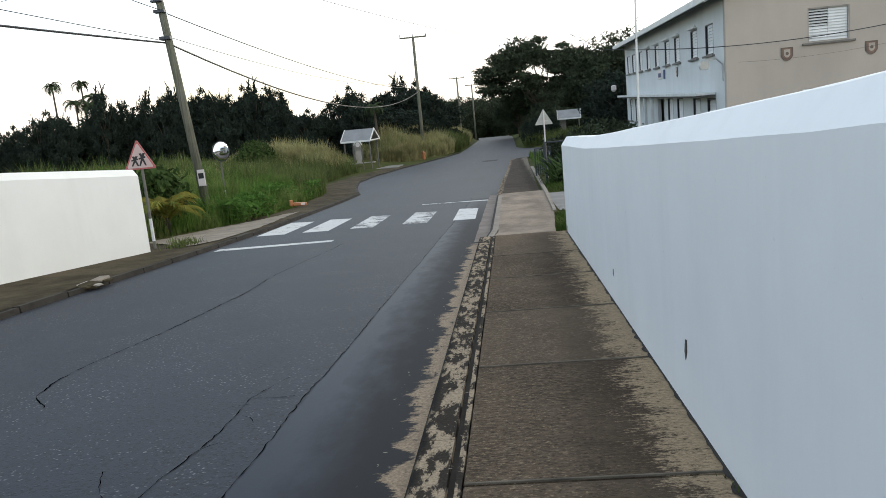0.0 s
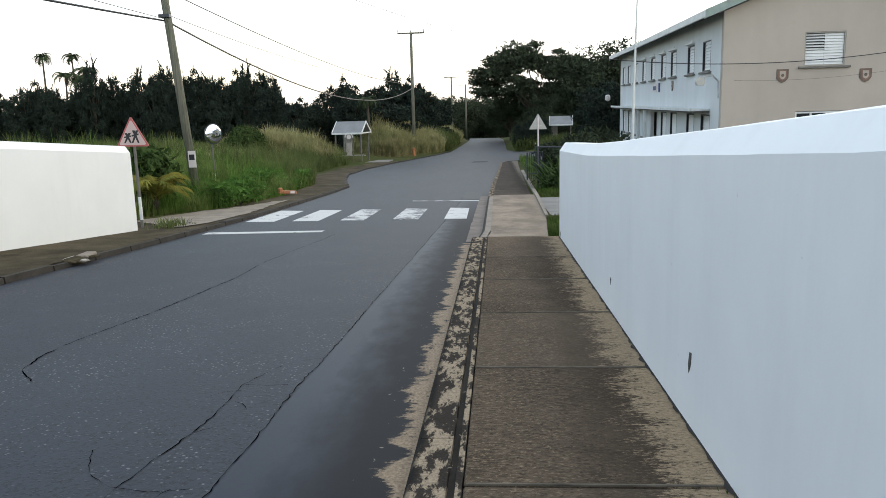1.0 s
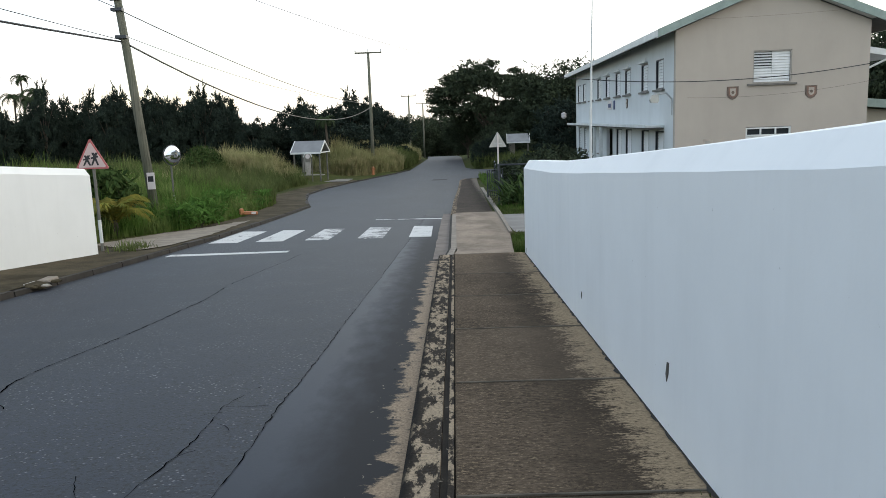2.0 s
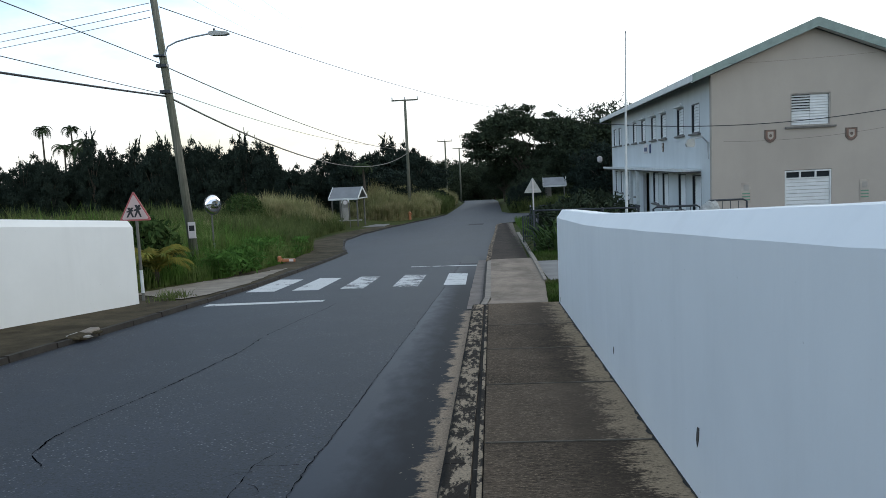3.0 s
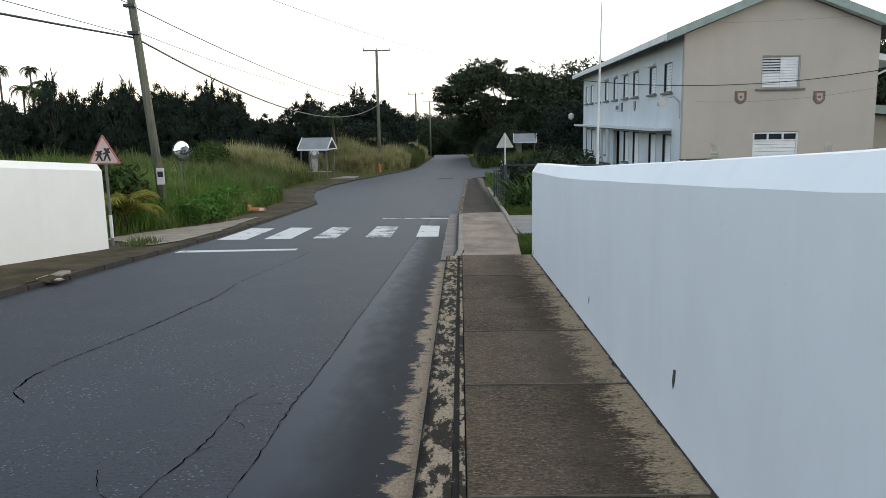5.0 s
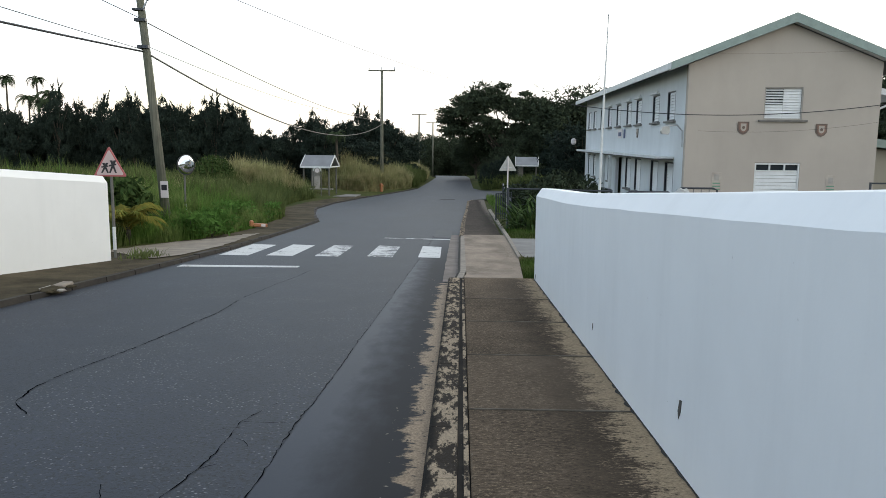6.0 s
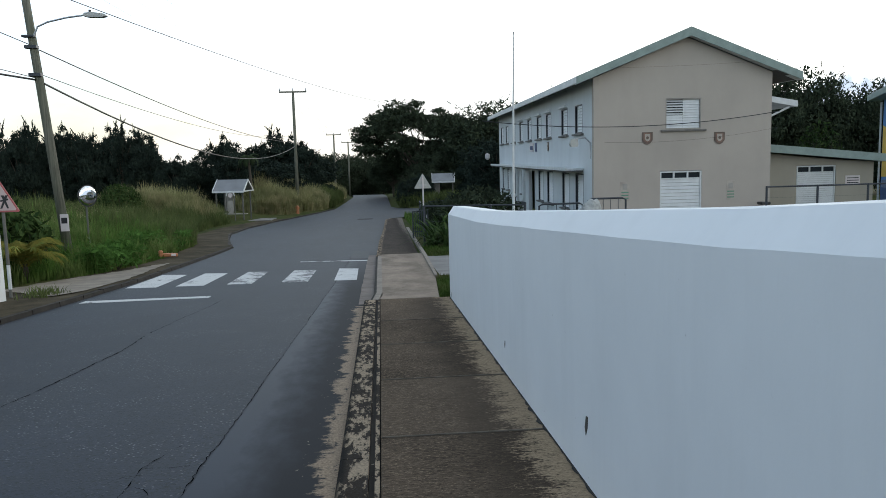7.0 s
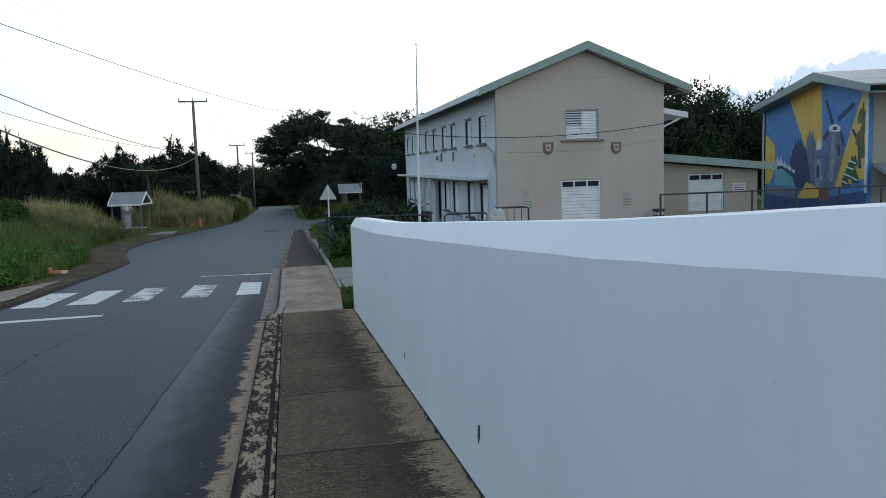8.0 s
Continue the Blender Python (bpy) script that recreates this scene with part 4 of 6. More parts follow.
def roof_z(x):
    return APEX_Z - ROOF_SLOPE * abs(x - APEX_X)


# gable end wall
# openings: window (3.02..4.52, 4.32..5.58) and door (2.81..4.58, 0..2.62)
def gable_wall():
    bm = bmesh.new()
    t = 0.2
    z0, top = -0.4, 0.34
    prism(bm, [(0, z0), (2.81, z0), (2.81, 2.62), (3.02, 4.32), (3.02, 5.58), (3.02, roof_z(3.02) - top), (0, roof_z(0) - top)], t, "y", 0)
    prism(bm, [(2.81, 2.62), (4.58, 2.62), (4.52, 4.32), (3.02, 4.32)], t, "y", 0)
    prism(bm, [(3.02, 5.58), (4.52, 5.58), (4.52, roof_z(4.52) - top), (APEX_X, APEX_Z - top), (3.02, roof_z(3.02) - top)], t, "y", 0)
    prism(bm, [(4.58, z0), (BW, z0), (BW, roof_z(BW) - top), (4.52, roof_z(4.52) - top), (4.52, 5.58), (4.52, 4.32), (4.58, 2.62)], t, "y", 0)
    return bm


part("gable_wall", gable_wall(), TAN, school, "tan rendered gable wall")
part("corner_pilaster", boxed((-0.004, -0.012, -0.4), (0.03, -0.002, 6.45), 0.002), SILL, school, "white painted corner strip")


def louvre_window(parent, name, w, h, m, slats, half_open=False, frame=0.05, sill=True, half=False, fmat=None):
    """A louvred window: frame, slats, dark glass behind; origin at the lower middle, facing -y."""
    win = new(name)
    win.parent = parent
    win.matrix_basis = m
    for lo, hi in (((-w / 2, -0.03, 0), (-w / 2 + frame, 0.06, h)), ((w / 2 - frame, -0.03, 0), (w / 2, 0.06, h)), ((-w / 2 + frame, -0.03, h - frame), (w / 2 - frame, 0.06, h)), ((-w / 2 + frame, -0.03, 0), (w / 2 - frame, 0.06, frame))):
        part("frame", boxed(lo, hi, 0.004), fmat or TRIM_W, win)
    part("pane", boxed((-w / 2 + frame, 0.10, frame), (w / 2 - frame, 0.12, h - frame), 0), GLASS, win)
    step = (h - 2 * frame) / slats
    me = None
    for i in range(slats):
        for side in ((-1, 1) if half_open else (1,) if half else (0,)):
            tilt = 58 if side == -1 and i >= slats // 2 else 24
            ww = (w / 2 - frame) if half_open else 0.64 * w if half else (w - 2 * frame)
            bm = bmesh.new()
            box(bm, (-ww / 2 + 0.004, -0.006, -step * 0.54), (ww / 2 - 0.004, 0.006, step * 0.54), 0)
            ob = part("slat", bm, LOUVRE, win)
            ob.matrix_basis = pose(w / 2 - frame - ww / 2 if half else side * (w / 4 - frame / 2), -0.01 if half else 0.035, frame + step * (i + 0.5), -tilt)
    if sill:
        part("sill", boxed((-w / 2 - 0.2, -0.15, -0.09), (w / 2 + 0.2, 0.04, -0.01), 0.01), SILL_DARK, win)
    return win


louvre_window(school, "window", 1.50, 1.26, pose(3.77, 0.05, 4.32), 11, True, fmat=SILL)


def shutter_door(parent, w, h, m, lights=3):
    d = new("shutter_door")
    d.parent = parent
    d.matrix_basis = m
    hl = 0.24
    for a, b in (((-w / 2, -0.02, 0), (-w / 2 + 0.06, 0.08, h)), ((w / 2 - 0.06, -0.02, 0), (w / 2, 0.08, h)), ((-w / 2 + 0.06, -0.02, h - 0.06), (w / 2 - 0.06, 0.08, h)), ((-w / 2 + 0.06, -0.02, h - hl - 0.1), (w / 2 - 0.06, 0.08, h - hl - 0.04))):
        part("frame", boxed(a, b, 0.005), TRIM_W, d)
    for k in range(1, lights):
        x = -w / 2 + w * k / lights
        part("mullion", boxed((x - 0.03, -0.02, h - hl - 0.04), (x + 0.03, 0.06, h - 0.06), 0.004), TRIM_W, d)
    part("pane", boxed((-w / 2 + 0.06, 0.06, h - hl - 0.04), (w / 2 - 0.06, 0.07, h - 0.06), 0), GLASS, d)
    n = 16
    for i in range(n):
        z0, z1 = (h - hl - 0.1) * i / n, (h - hl - 0.1) * (i + 1) / n
        part("shutter_slat", boxed((-w / 2 + 0.06, 0.02, z0 + 0.006), (w / 2 - 0.06, 0.05, z1 - 0.004), 0.006), LOUVRE, d)
    return d


shutter_door(school, 1.76, 2.6, pose(3.695, 0.03, 0.0))
SHIELD_R, SHIELD_D, SHIELD_W = paint("shield_red", (0.21, 0.12, 0.09), 0.6, 0.3), paint("shield_brown", (0.14, 0.10, 0.08), 0.6, 0.3), paint("shield_pale", (0.40, 0.35, 0.30), 0.6, 0.2)
BLUE_D, NOTICE_G = paint("shield_blue", (0.05, 0.07, 0.16), 0.6, 0.2), paint("notice_green", (0.13, 0.25, 0.17), 0.6, 0.2)


def shield(parent, m, s=1.0):
    """A plain three-banded shield plaque."""
    ob = new("shield_plaque")
    ob.parent = parent
    ob.matrix_basis = m
    def cut(k):
        return [(-0.22 * k * s, 0.25 * s * (0.4 + 0.6 * k)), (0.22 * k * s, 0.25 * s * (0.4 + 0.6 * k)), (0.22 * k * s, -0.08 * k * s), (0.12 * k * s, -0.21 * k * s), (0, -0.26 * k * s), (-0.12 * k * s, -0.21 * k * s), (-0.22 * k * s, -0.08 * k * s)]
    part("rim", prism(bmesh.new(), cut(1.0), 0.03, "y", -0.032), SHIELD_D, ob)
    part("field", prism(bmesh.new(), cut(0.72), 0.006, "y", -0.038), SHIELD_R if s == 1.0 else SHIELD_W, ob)
    part("pale_field", prism(bmesh.new(), cut(0.5), 0.004, "y", -0.042), SHIELD_W, ob)
    part("boss", tubed([(0, -0.048, 0.02), (0, -0.03, 0.02)], 0.06 * s, 10), SHIELD_D, ob)
    return ob


shield(school, pose(2.26, 0, 3.98))
shield(school, pose(5.30, 0, 3.92))
for x, z in ((1.33, 1.87), (5.82, 1.80)):
    no = new("notice")
    no.parent = school
    no.matrix_basis = pose(x, 0, z)
    part("board", boxed((-0.19, -0.014, -0.45), (0.19, -0.003, 0.34), 0.003), SHIELD_W, no, "pale notice board")
    part("emblem", boxed((-0.1, -0.019, 0.02), (0.1, -0.0145, 0.26), 0.002), SILL, no, "faded green emblem block")
    for k in range(3):
        part("print_bar", boxed((-0.15, -0.019, -0.12 - k * 0.12), (0.15, -0.0145, -0.07 - k * 0.12), 0.001), NOTICE_G, no)

# long side, facing the road
WIN_Y = [2.5, 5.4, 9.3, 12.0, 15.2, 18.3, 21.4, 24.7, 27.3]


def long_wall():
    """The road side, with real openings on both storeys."""
    holes = [(y - 0.7, y + 0.7, 4.3, 5.56) for y in WIN_Y]
    holes += [(y - 0.78, y + 0.78, 0.85, 2.55) for y in (2.4, 5.2, 9.0, 11.6)] + [(13.6, 15.6, -0.4, 2.5)] + [(y - 0.6, y + 0.6, 0.95, 2.5) for y in (17.8, 20.6, 24.2, 26.8)]
    ys = sorted({0.2, BL - 0.2, *[h[0] for h in holes], *[h[1] for h in holes]})
    zs = [-0.4, 0.85, 0.95, 2.5, 2.55, 4.3, 5.56, 6.48]
    bm = bmesh.new()
    for a, b in zip(ys, ys[1:]):
        run = None
        for c, d in zip(zs, zs[1:]):
            y, z = (a + b) / 2, (c + d) / 2
            solid = not any(h[0] < y < h[1] and h[2] < z < h[3] for h in holes)
            if solid:
                run = (run[0], d) if run else (c, d)
            if run and (not solid or d == zs[-1]):
                box(bm, (0, a, run[0]), (0.2, b, run[1]))
                run = None
    return bm


part("long_wall", long_wall(), WHITE_R, school, "white rendered long wall")
part("back_wall", boxed((BW - 0.2, 0.2, -0.4), (BW, BL - 0.2, 6.44), 0), CREAM, school)
part("far_gable", boxed((0, BL - 0.2, -0.4), (BW, BL, 6.44), 0), TAN, school)
part("floor_slab", boxed((0.22, 0.22, 2.85), (BW - 0.22, BL - 0.22, 3.05), 0), SILL, school)
part("room_back", boxed((1.6, 0.22, -0.4), (1.7, BL - 0.22, 6.4), 0), SILL, school)
for i, y in enumerate(WIN_Y):
    win = louvre_window(school, "window", 1.38, 1.24, pose(0.03, y, 4.31, 0, 0, -90), 9, False, half=True, fmat=STEEL)
    if i in (1, 2, 3, 4, 5):
        part("hood", boxed((-0.66, -0.20, 1.27), (0.66, 0.0, 1.34), 0.02), TRIM_W, win)
        part("hood_crown", prism(bmesh.new(), [(-0.5, 1.342), (0.5, 1.342), (0.25, 1.46), (-0.25, 1.46)], 0.07, "y", -0.08), TRIM_W, win)
for y in (2.4, 5.2, 9.0, 11.6):
    louvre_window(school, "window", 1.54, 1.68, pose(0.03, y, 0.86, 0, 0, -90), 13, False, half=True, fmat=STEEL)
for y in (17.8, 20.6, 24.2, 26.8):
    louvre_window(school, "window", 1.18, 1.53, pose(0.03, y, 0.96, 0, 0, -90), 11, False, half=True, fmat=STEEL)
can = part("canopy", boxed((-0.80, 1.6, 2.70), (-0.004, 28.1, 2.80), 0.02), TRIM_W, school, "thin white concrete canopy")
# thin dark slab added to stand for the shade beneath the canopy
part("canopy_underside_shade", boxed((-0.78, 1.65, 2.64), (-0.01, 28.05, 2.698), 0.0), SOFFIT_SHADED, school)
part("canopy_edge", boxed((-0.83, 1.55, 2.70), (-0.802, 28.15, 2.83), 0.006), TRIM_W, school)
for y in (13.4, 15.8):
    part("porch_column", boxed((-0.78, y - 0.1, -0.4), (-0.6, y + 0.1, 2.69), 0.02), TRIM_W, school)
lampb = part("wall_lamp_arm", tubed([(0.0, 0.35, 3.2), (-0.03, 0.35, 3.85), (-0.25, 0.35, 4.08), (-0.62, 0.35, 4.05), (-0.75, 0.35, 3.98)], 0.035), GALV, school)
part("wall_lamp_head", prism(bmesh.new(), [(-0.58, 4.02), (-0.84, 4.02), (-0.9, 3.84), (-0.86, 3.72), (-0.6, 3.70), (-0.55, 3.82)], 0.24, "y", 0.23), GREY_SIGN, lampb)
shield(school, pose(-0.004, 9.4, 3.85, 0, 0, -90), 0.95)
part("wall_board", boxed((-0.04, 13.7, 3.62), (-0.004, 15.0, 4.12), 0.01), SIGN_W, school, "small white name board, print unreadable")
part("board_print", boxed((-0.046, 13.9, 3.72), (-0.0405, 14.8, 3.95), 0.002), BLUE_D, school)
part("wall_board", boxed((-0.04, 12.8, 3.6), (-0.004, 13.2, 4.1), 0.01), BLUE_D, school, "small dark plaque")

# roof
for s in (-1, 1):
    bm = bmesh.new()
    tip = APEX_X + s * HALF
    prism(bm, [(APEX_X, APEX_Z - 0.13), (APEX_X, APEX_Z - 0.02), (tip, TIP_Z - 0.02), (tip, TIP_Z - 0.13)], BL + 1.2, "y", -0.38)
    part("roof_slope", bm, ROOF, school, "grey sheet roof slope")
    for yy in (-0.45, BL + 0.82):
        bm = bmesh.new()
        prism(bm, [(APEX_X, APEX_Z - 0.34), (APEX_X, APEX_Z + 0.02), (tip + s * 0.02, TIP_Z + 0.02), (tip + s * 0.02, TIP_Z - 0.30)], 0.07, "y", yy)
        part("bargeboard", bm, FASCIA, school, "grey-green bargeboard")
    part("eaves_fascia", boxed((tip - 0.03, -0.375, TIP_Z - 0.26), (tip + 0.03, BL + 0.8, TIP_Z + 0.015), 0.008), TRIM_W, school, "pale eaves fascia")
    bm = bmesh.new()
    prism(bm, [(APEX_X, APEX_Z - 0.30), (APEX_X, APEX_Z - 0.26), (tip, TIP_Z - 0.26), (tip, TIP_Z - 0.30)], 0.37, "y", -0.376)
    part("verge_soffit", bm, TRIM_W, school)
    inner = 0.0 if s < 0 else BW
    lo, hi = sorted((tip, inner))
    bm = bmesh.new()
    prism(bm, [(tip, TIP_Z - 0.26), (tip, TIP_Z - 0.22), (inner, roof_z(inner) - 0.30), (inner, roof_z(inner) - 0.34)], BL + 1.1, "y", -0.37)
    # eaves underside, its shade painted in through the dark board colour
    part("soffit", bm, SOFFIT_SHADED, school)

# ---- single-storey wing ----
wing = thing("school_wing", pose(16.55, 33.9, -1.85, 0, 0, -1.4), "low beige school wing with a sloping green-edged roof", "building")
bm = bmesh.new()
WW = 6.4
prism(bm, [(0, -0.4), (2.72, -0.4), (2.72, 2.72), (0, 3.45)], 0.2, "y", 0)
prism(bm, [(2.72, 2.72), (4.6, 2.72), (4.6, 2.95), (0, 3.45)], 0.2, "y", 0)
prism(bm, [(4.6, -0.4), (WW, -0.4), (WW, 2.82), (4.6, 2.95)], 0.2, "y", 0)
prism(bm, [(2.72, -0.4), (4.6, -0.4), (4.6, 0.9), (2.72, 0.9)], 0.2, "y", 0)
part("front_wall", bm, CREAM, wing)
part("side_wall", boxed((WW - 0.2, 0.2, -0.4), (WW, 8, 2.8), 0), CREAM, wing)
part("room_back", boxed((0.1, 1.4, -0.4), (WW - 0.2, 1.5, 2.8), 0), SILL, wing)
shutter_door(wing, 1.84, 1.8, pose(3.66, 0.03, 0.9))
bm = bmesh.new()
prism(bm, [(-0.1, 3.52), (-0.1, 3.82), (7.0, 3.10), (7.0, 2.80)], 8.6, "y", -0.55)
part("roof", bm, ROOF, wing)
bm = bmesh.new()
prism(bm, [(-0.15, 3.50), (-0.15, 3.85), (7.05, 3.13), (7.05, 2.78)], 0.06, "y", -0.615)
part("fascia", bm, FASCIA, wing, "green painted fascia board")
part("notice_board", boxed((5.05, -0.03, 1.78), (5.75, -0.004, 2.2), 0.004), SIGN_W, wing)
for k in range(3):
    part("print_bar", boxed((5.12, -0.036, 1.85 + 0.11 * k), (5.68, -0.031, 1.89 + 0.11 * k), 0.001), BLACK, wing)
bm = bmesh.new()
prism(bm, [(0, 6.15), (0, 6.42), (3.55, 5.78), (3.55, 5.50)], 3.0, "y", 1.6)
part("rear_eave", bm, TRIM_W, wing, "pale rear eaves edge")
part("eave_strut", tubed([(2.0, 1.75, 4.95), (3.2, 1.75, 5.5)], 0.05), TRIM_W, wing)
part("rear_wall", boxed((0.0, 4.7, 2.8), (2.2, 4.9, 6.1), 0), CREAM, wing)
hood = part("meter_box", boxed((0.06, -0.18, 1.75), (0.5, -0.004, 2.15), 0.03), SIGN_W, wing)
part("meter_hood", prism(bmesh.new(), [(0.02, 1.62), (0.58, 1.62), (0.5, 1.745), (0.1, 1.745)], 0.2, "y", -0.2), SILL, hood)

# ---- mural building ----
MN, MF = Vector((26.7, 31.3, 0)), Vector((32.9, 48.0, 0))
m_yaw = math.degrees(math.atan2(MF.y - MN.y, MF.x - MN.x))
mural = thing("mural_building", pose(26.7, 31.3, 0, 0, 0, m_yaw), "school block whose gable carries a bright windmill mural", "building")
MUR_BLUE, MUR_YEL = paint("mural_blue", (0.10, 0.245, 0.52), 0.7, 0.2, 1.5), paint("mural_yellow", (0.76, 0.50, 0.09), 0.7, 0.2, 1.5)
MUR_NAVY, MUR_GREY = paint("mural_navy", (0.035, 0.06, 0.14), 0.7, 0.4, 2.5), paint("mural_slate", (0.16, 0.20, 0.29), 0.7, 0.4, 2.5)
MUR_PALE, MUR_OLIVE = paint("mural_pale_slate", (0.30, 0.33, 0.40), 0.7, 0.4, 2.5), paint("mural_olive", (0.16, 0.15, 0.06), 0.7, 0.4, 3)
MUR_BASE, MUR_PANEL = paint("mural_base_blue", (0.05, 0.10, 0.24), 0.7, 0.35, 1.5), paint("grey_green_panel", (0.20, 0.23, 0.20), 0.7, 0.2)
MUR_WHITE, MUR_TEAL, MUR_GREEN = paint("mural_white", (0.74, 0.78, 0.78), 0.7, 0.2), paint("mural_teal", (0.17, 0.42, 0.48), 0.7, 0.2), paint("mural_green", (0.05, 0.12, 0.06), 0.7, 0.4, 4)
# local x runs along the gable from its corner by the yard, local y points out towards the road
GAB = [(-0.8, -2.2), (17.15, -2.2), (17.15, 4.75), (5.2, 5.75), (-0.8, 4.8)]
part("gable_wall", prism(bmesh.new(), GAB, -0.2, "y", 0), MUR_BLUE, mural, "blue painted gable wall")
LAYER = 0


def painted(name, mat, outline):
    """One flat painted shape, a coat of paint thicker than the one before."""
    global LAYER
    LAYER += 1
    part(name, prism(bmesh.new(), outline, 0.002 + 0.0008 * LAYER, "y", 0.001), mat, mural, "painted " + name.replace("_", " "))


def ragged(u, v, w, h, n, seed):
    """A ragged outline standing on v, about w wide and h high."""
    r = random.Random(seed)
    top = [(u - w / 2 + w * k / n, v + h * r.uniform(0.45, 1.0) * (1.15 - abs(2 * k / n - 1) ** 2 * 0.6)) for k in range(n + 1)]
    return [(u - w / 2, v)] + top + [(u + w / 2, v)]


painted("yellow_ray", MUR_YEL, [(11.65, 5.05), (5.81, 5.55), (5.39, 1.95), (8.04, 1.7)])
painted("yellow_ray", MUR_YEL, [(-0.3, 4.7), (-0.79, 4.6), (-0.79, 0.5), (3.22, -0.2), (3.5, 0.0), (2.31, 1.42)])
painted("yellow_ray", MUR_YEL, [(17.1, 3.0), (16.0, 2.75), (14.83, 2.26), (14.59, 1.01), (15.2, 0.3), (16.17, -0.3), (17.1, -0.3)])
painted("teal_shape", MUR_TEAL, [(14.74, 0.7), (13.89, 0.9), (9.75, 0.18), (9.9, -0.3), (14.69, -0.3)])
for k, (u, w, h) in enumerate(((14.0, 0.9, 0.75), (13.2, 0.9, 0.9), (12.3, 0.9, 0.75), (11.4, 0.8, 0.6), (10.6, 0.8, 0.5), (9.8, 0.7, 0.4))):
    painted("pale_shape", MUR_WHITE, ragged(u, 0.78 - 0.1 * k, w, h, 6, 40 + k))
painted("dark_arch", MUR_NAVY, [(14.5, 0.95), (13.0, 0.95), (11.75, 0.75), (9.76, 0.42), (8.8, -0.3), (9.5, -0.5), (9.97, 0.1), (11.73, 0.5), (13.0, 0.72), (14.5, 0.7)])
painted("dark_tree", MUR_NAVY, [(11.3, 1.35), (10.9, 1.62), (10.4, 1.55), (9.9, 1.95), (9.3, 1.8), (8.7, 2.05), (8.2, 1.85), (7.6, 2.0), (7.18, 1.71), (6.9, 1.0), (6.66, 0.25), (7.9, -0.5), (9.71, -0.5), (10.6, 0.1), (10.2, 0.7), (11.2, 0.9)])
painted("slate_street", MUR_GREY, [(8.0, 1.7), (7.2, 1.95), (6.5, 1.85), (6.2, 2.1), (5.39, 2.0), (5.27, 0.2), (6.2, -0.2), (7.1, -0.2)])
painted("pale_wall", MUR_WHITE, [(7.9, 2.3), (7.2, 2.35), (7.0, 1.95), (6.4, 1.95), (6.1, 2.45), (5.6, 2.2), (5.5, 1.9), (7.8, 1.75)])
painted("pale_shape", MUR_PALE, [(6.53, 1.31), (5.54, 1.37), (5.35, 0.7), (5.16, 0.28), (6.22, -0.3), (6.5, 0.4)])
painted("dark_opening", MUR_NAVY, [(6.3, 1.0), (5.8, 1.02), (5.7, 0.4), (6.25, 0.3)])
painted("slate_trees", MUR_GREY, ragged(7.3, 1.75, 1.6, 1.25, 9, 51))
painted("dark_trees", MUR_NAVY, ragged(9.6, 1.5, 2.6, 1.0, 11, 52))
painted("mill_tower", MUR_GREY, [(4.45, 2.8), (2.77, 2.73), (2.17, 1.77), (2.5, 1.1), (3.5, -0.2), (4.95, -0.2), (5.0, 1.81)])
painted("mill_side", MUR_PALE, [(3.9, 2.6), (3.5, 2.6), (3.35, 1.5), (3.7, 0.2), (4.2, 0.2), (4.1, 1.5)])
painted("mill_door", MUR_NAVY, [(3.1, 2.1), (2.75, 2.05), (2.6, 1.5), (3.0, 1.5)])
painted("mill_cap", MUR_WHITE, [(4.34, 3.05), (3.5, 3.16), (2.76, 2.98), (2.74, 2.71), (4.32, 2.77)])
painted("mill_window", MUR_NAVY, [(3.8, 3.0), (3.2, 2.98), (3.2, 2.82), (3.8, 2.84)])
painted("mill_sail", MUR_NAVY, [(5.1, 4.46), (4.78, 4.44), (3.68, 3.14), (3.98, 3.09)])
painted("mill_sail", MUR_NAVY, [(1.10, 4.04), (0.85, 3.88), (2.92, 3.26), (3.15, 3.47)])
painted("mill_sail", MUR_NAVY, [(4.51, 2.86), (4.21, 2.70), (5.15, 2.34), (5.38, 2.48)])
painted("mill_sail", MUR_NAVY, [(2.85, 2.74), (2.54, 2.76), (2.12, 2.07), (2.38, 2.01)])
painted("mill_sail", MUR_NAVY, [(1.20, 2.75), (0.94, 2.78), (0.28, 2.25), (0.48, 2.18)])
painted("yellow_field", MUR_YEL, [(7.92, 0.05), (5.42, -0.30), (5.98, -0.85), (9.6, -0.94)])
painted("slate_ground", MUR_GREY, [(16.9, -0.5), (13.0, -0.35), (9.9, -0.5), (9.7, -0.98), (16.9, -0.98)])
painted("blue_base", MUR_BASE, [(17.1, -0.98), (9.0, -0.98), (5.0, -0.7), (-0.79, -0.1), (-0.79, -2.1), (17.1, -2.1)])
painted("red_shape", SHIELD_R, [(5.82, -0.32), (5.2, -0.1), (4.3, -0.2), (4.08, -0.75), (5.58, -0.96)])
for k, (u, v, w, h) in enumerate(((1.9, 0.0, 0.9, 0.5), (1.5, 0.35, 1.2, 0.5), (1.2, 0.7, 1.2, 0.5), (0.9, 1.0, 1.1, 0.55), (0.6, 0.2, 0.8, 0.6))):
    painted("green_leaves", MUR_GREEN, ragged(u, v, w, h, 8, 60 + k))
    painted("pale_leaves", MUR_WHITE, [(u - w * 0.4, v + 0.10), (u + w * 0.45, v + 0.22), (u + w * 0.4, v + 0.30), (u - w * 0.42, v + 0.16)])
for k, (u, v, w, h) in enumerate(((-0.15, 3.0, 1.1, 0.8), (-0.3, 2.5, 0.8, 0.7), (0.1, 2.0, 1.0, 0.7), (-0.25, 1.4, 0.9, 0.8))):
    painted("dark_fronds", MUR_OLIVE, ragged(u, v, w, h, 9, 70 + k))
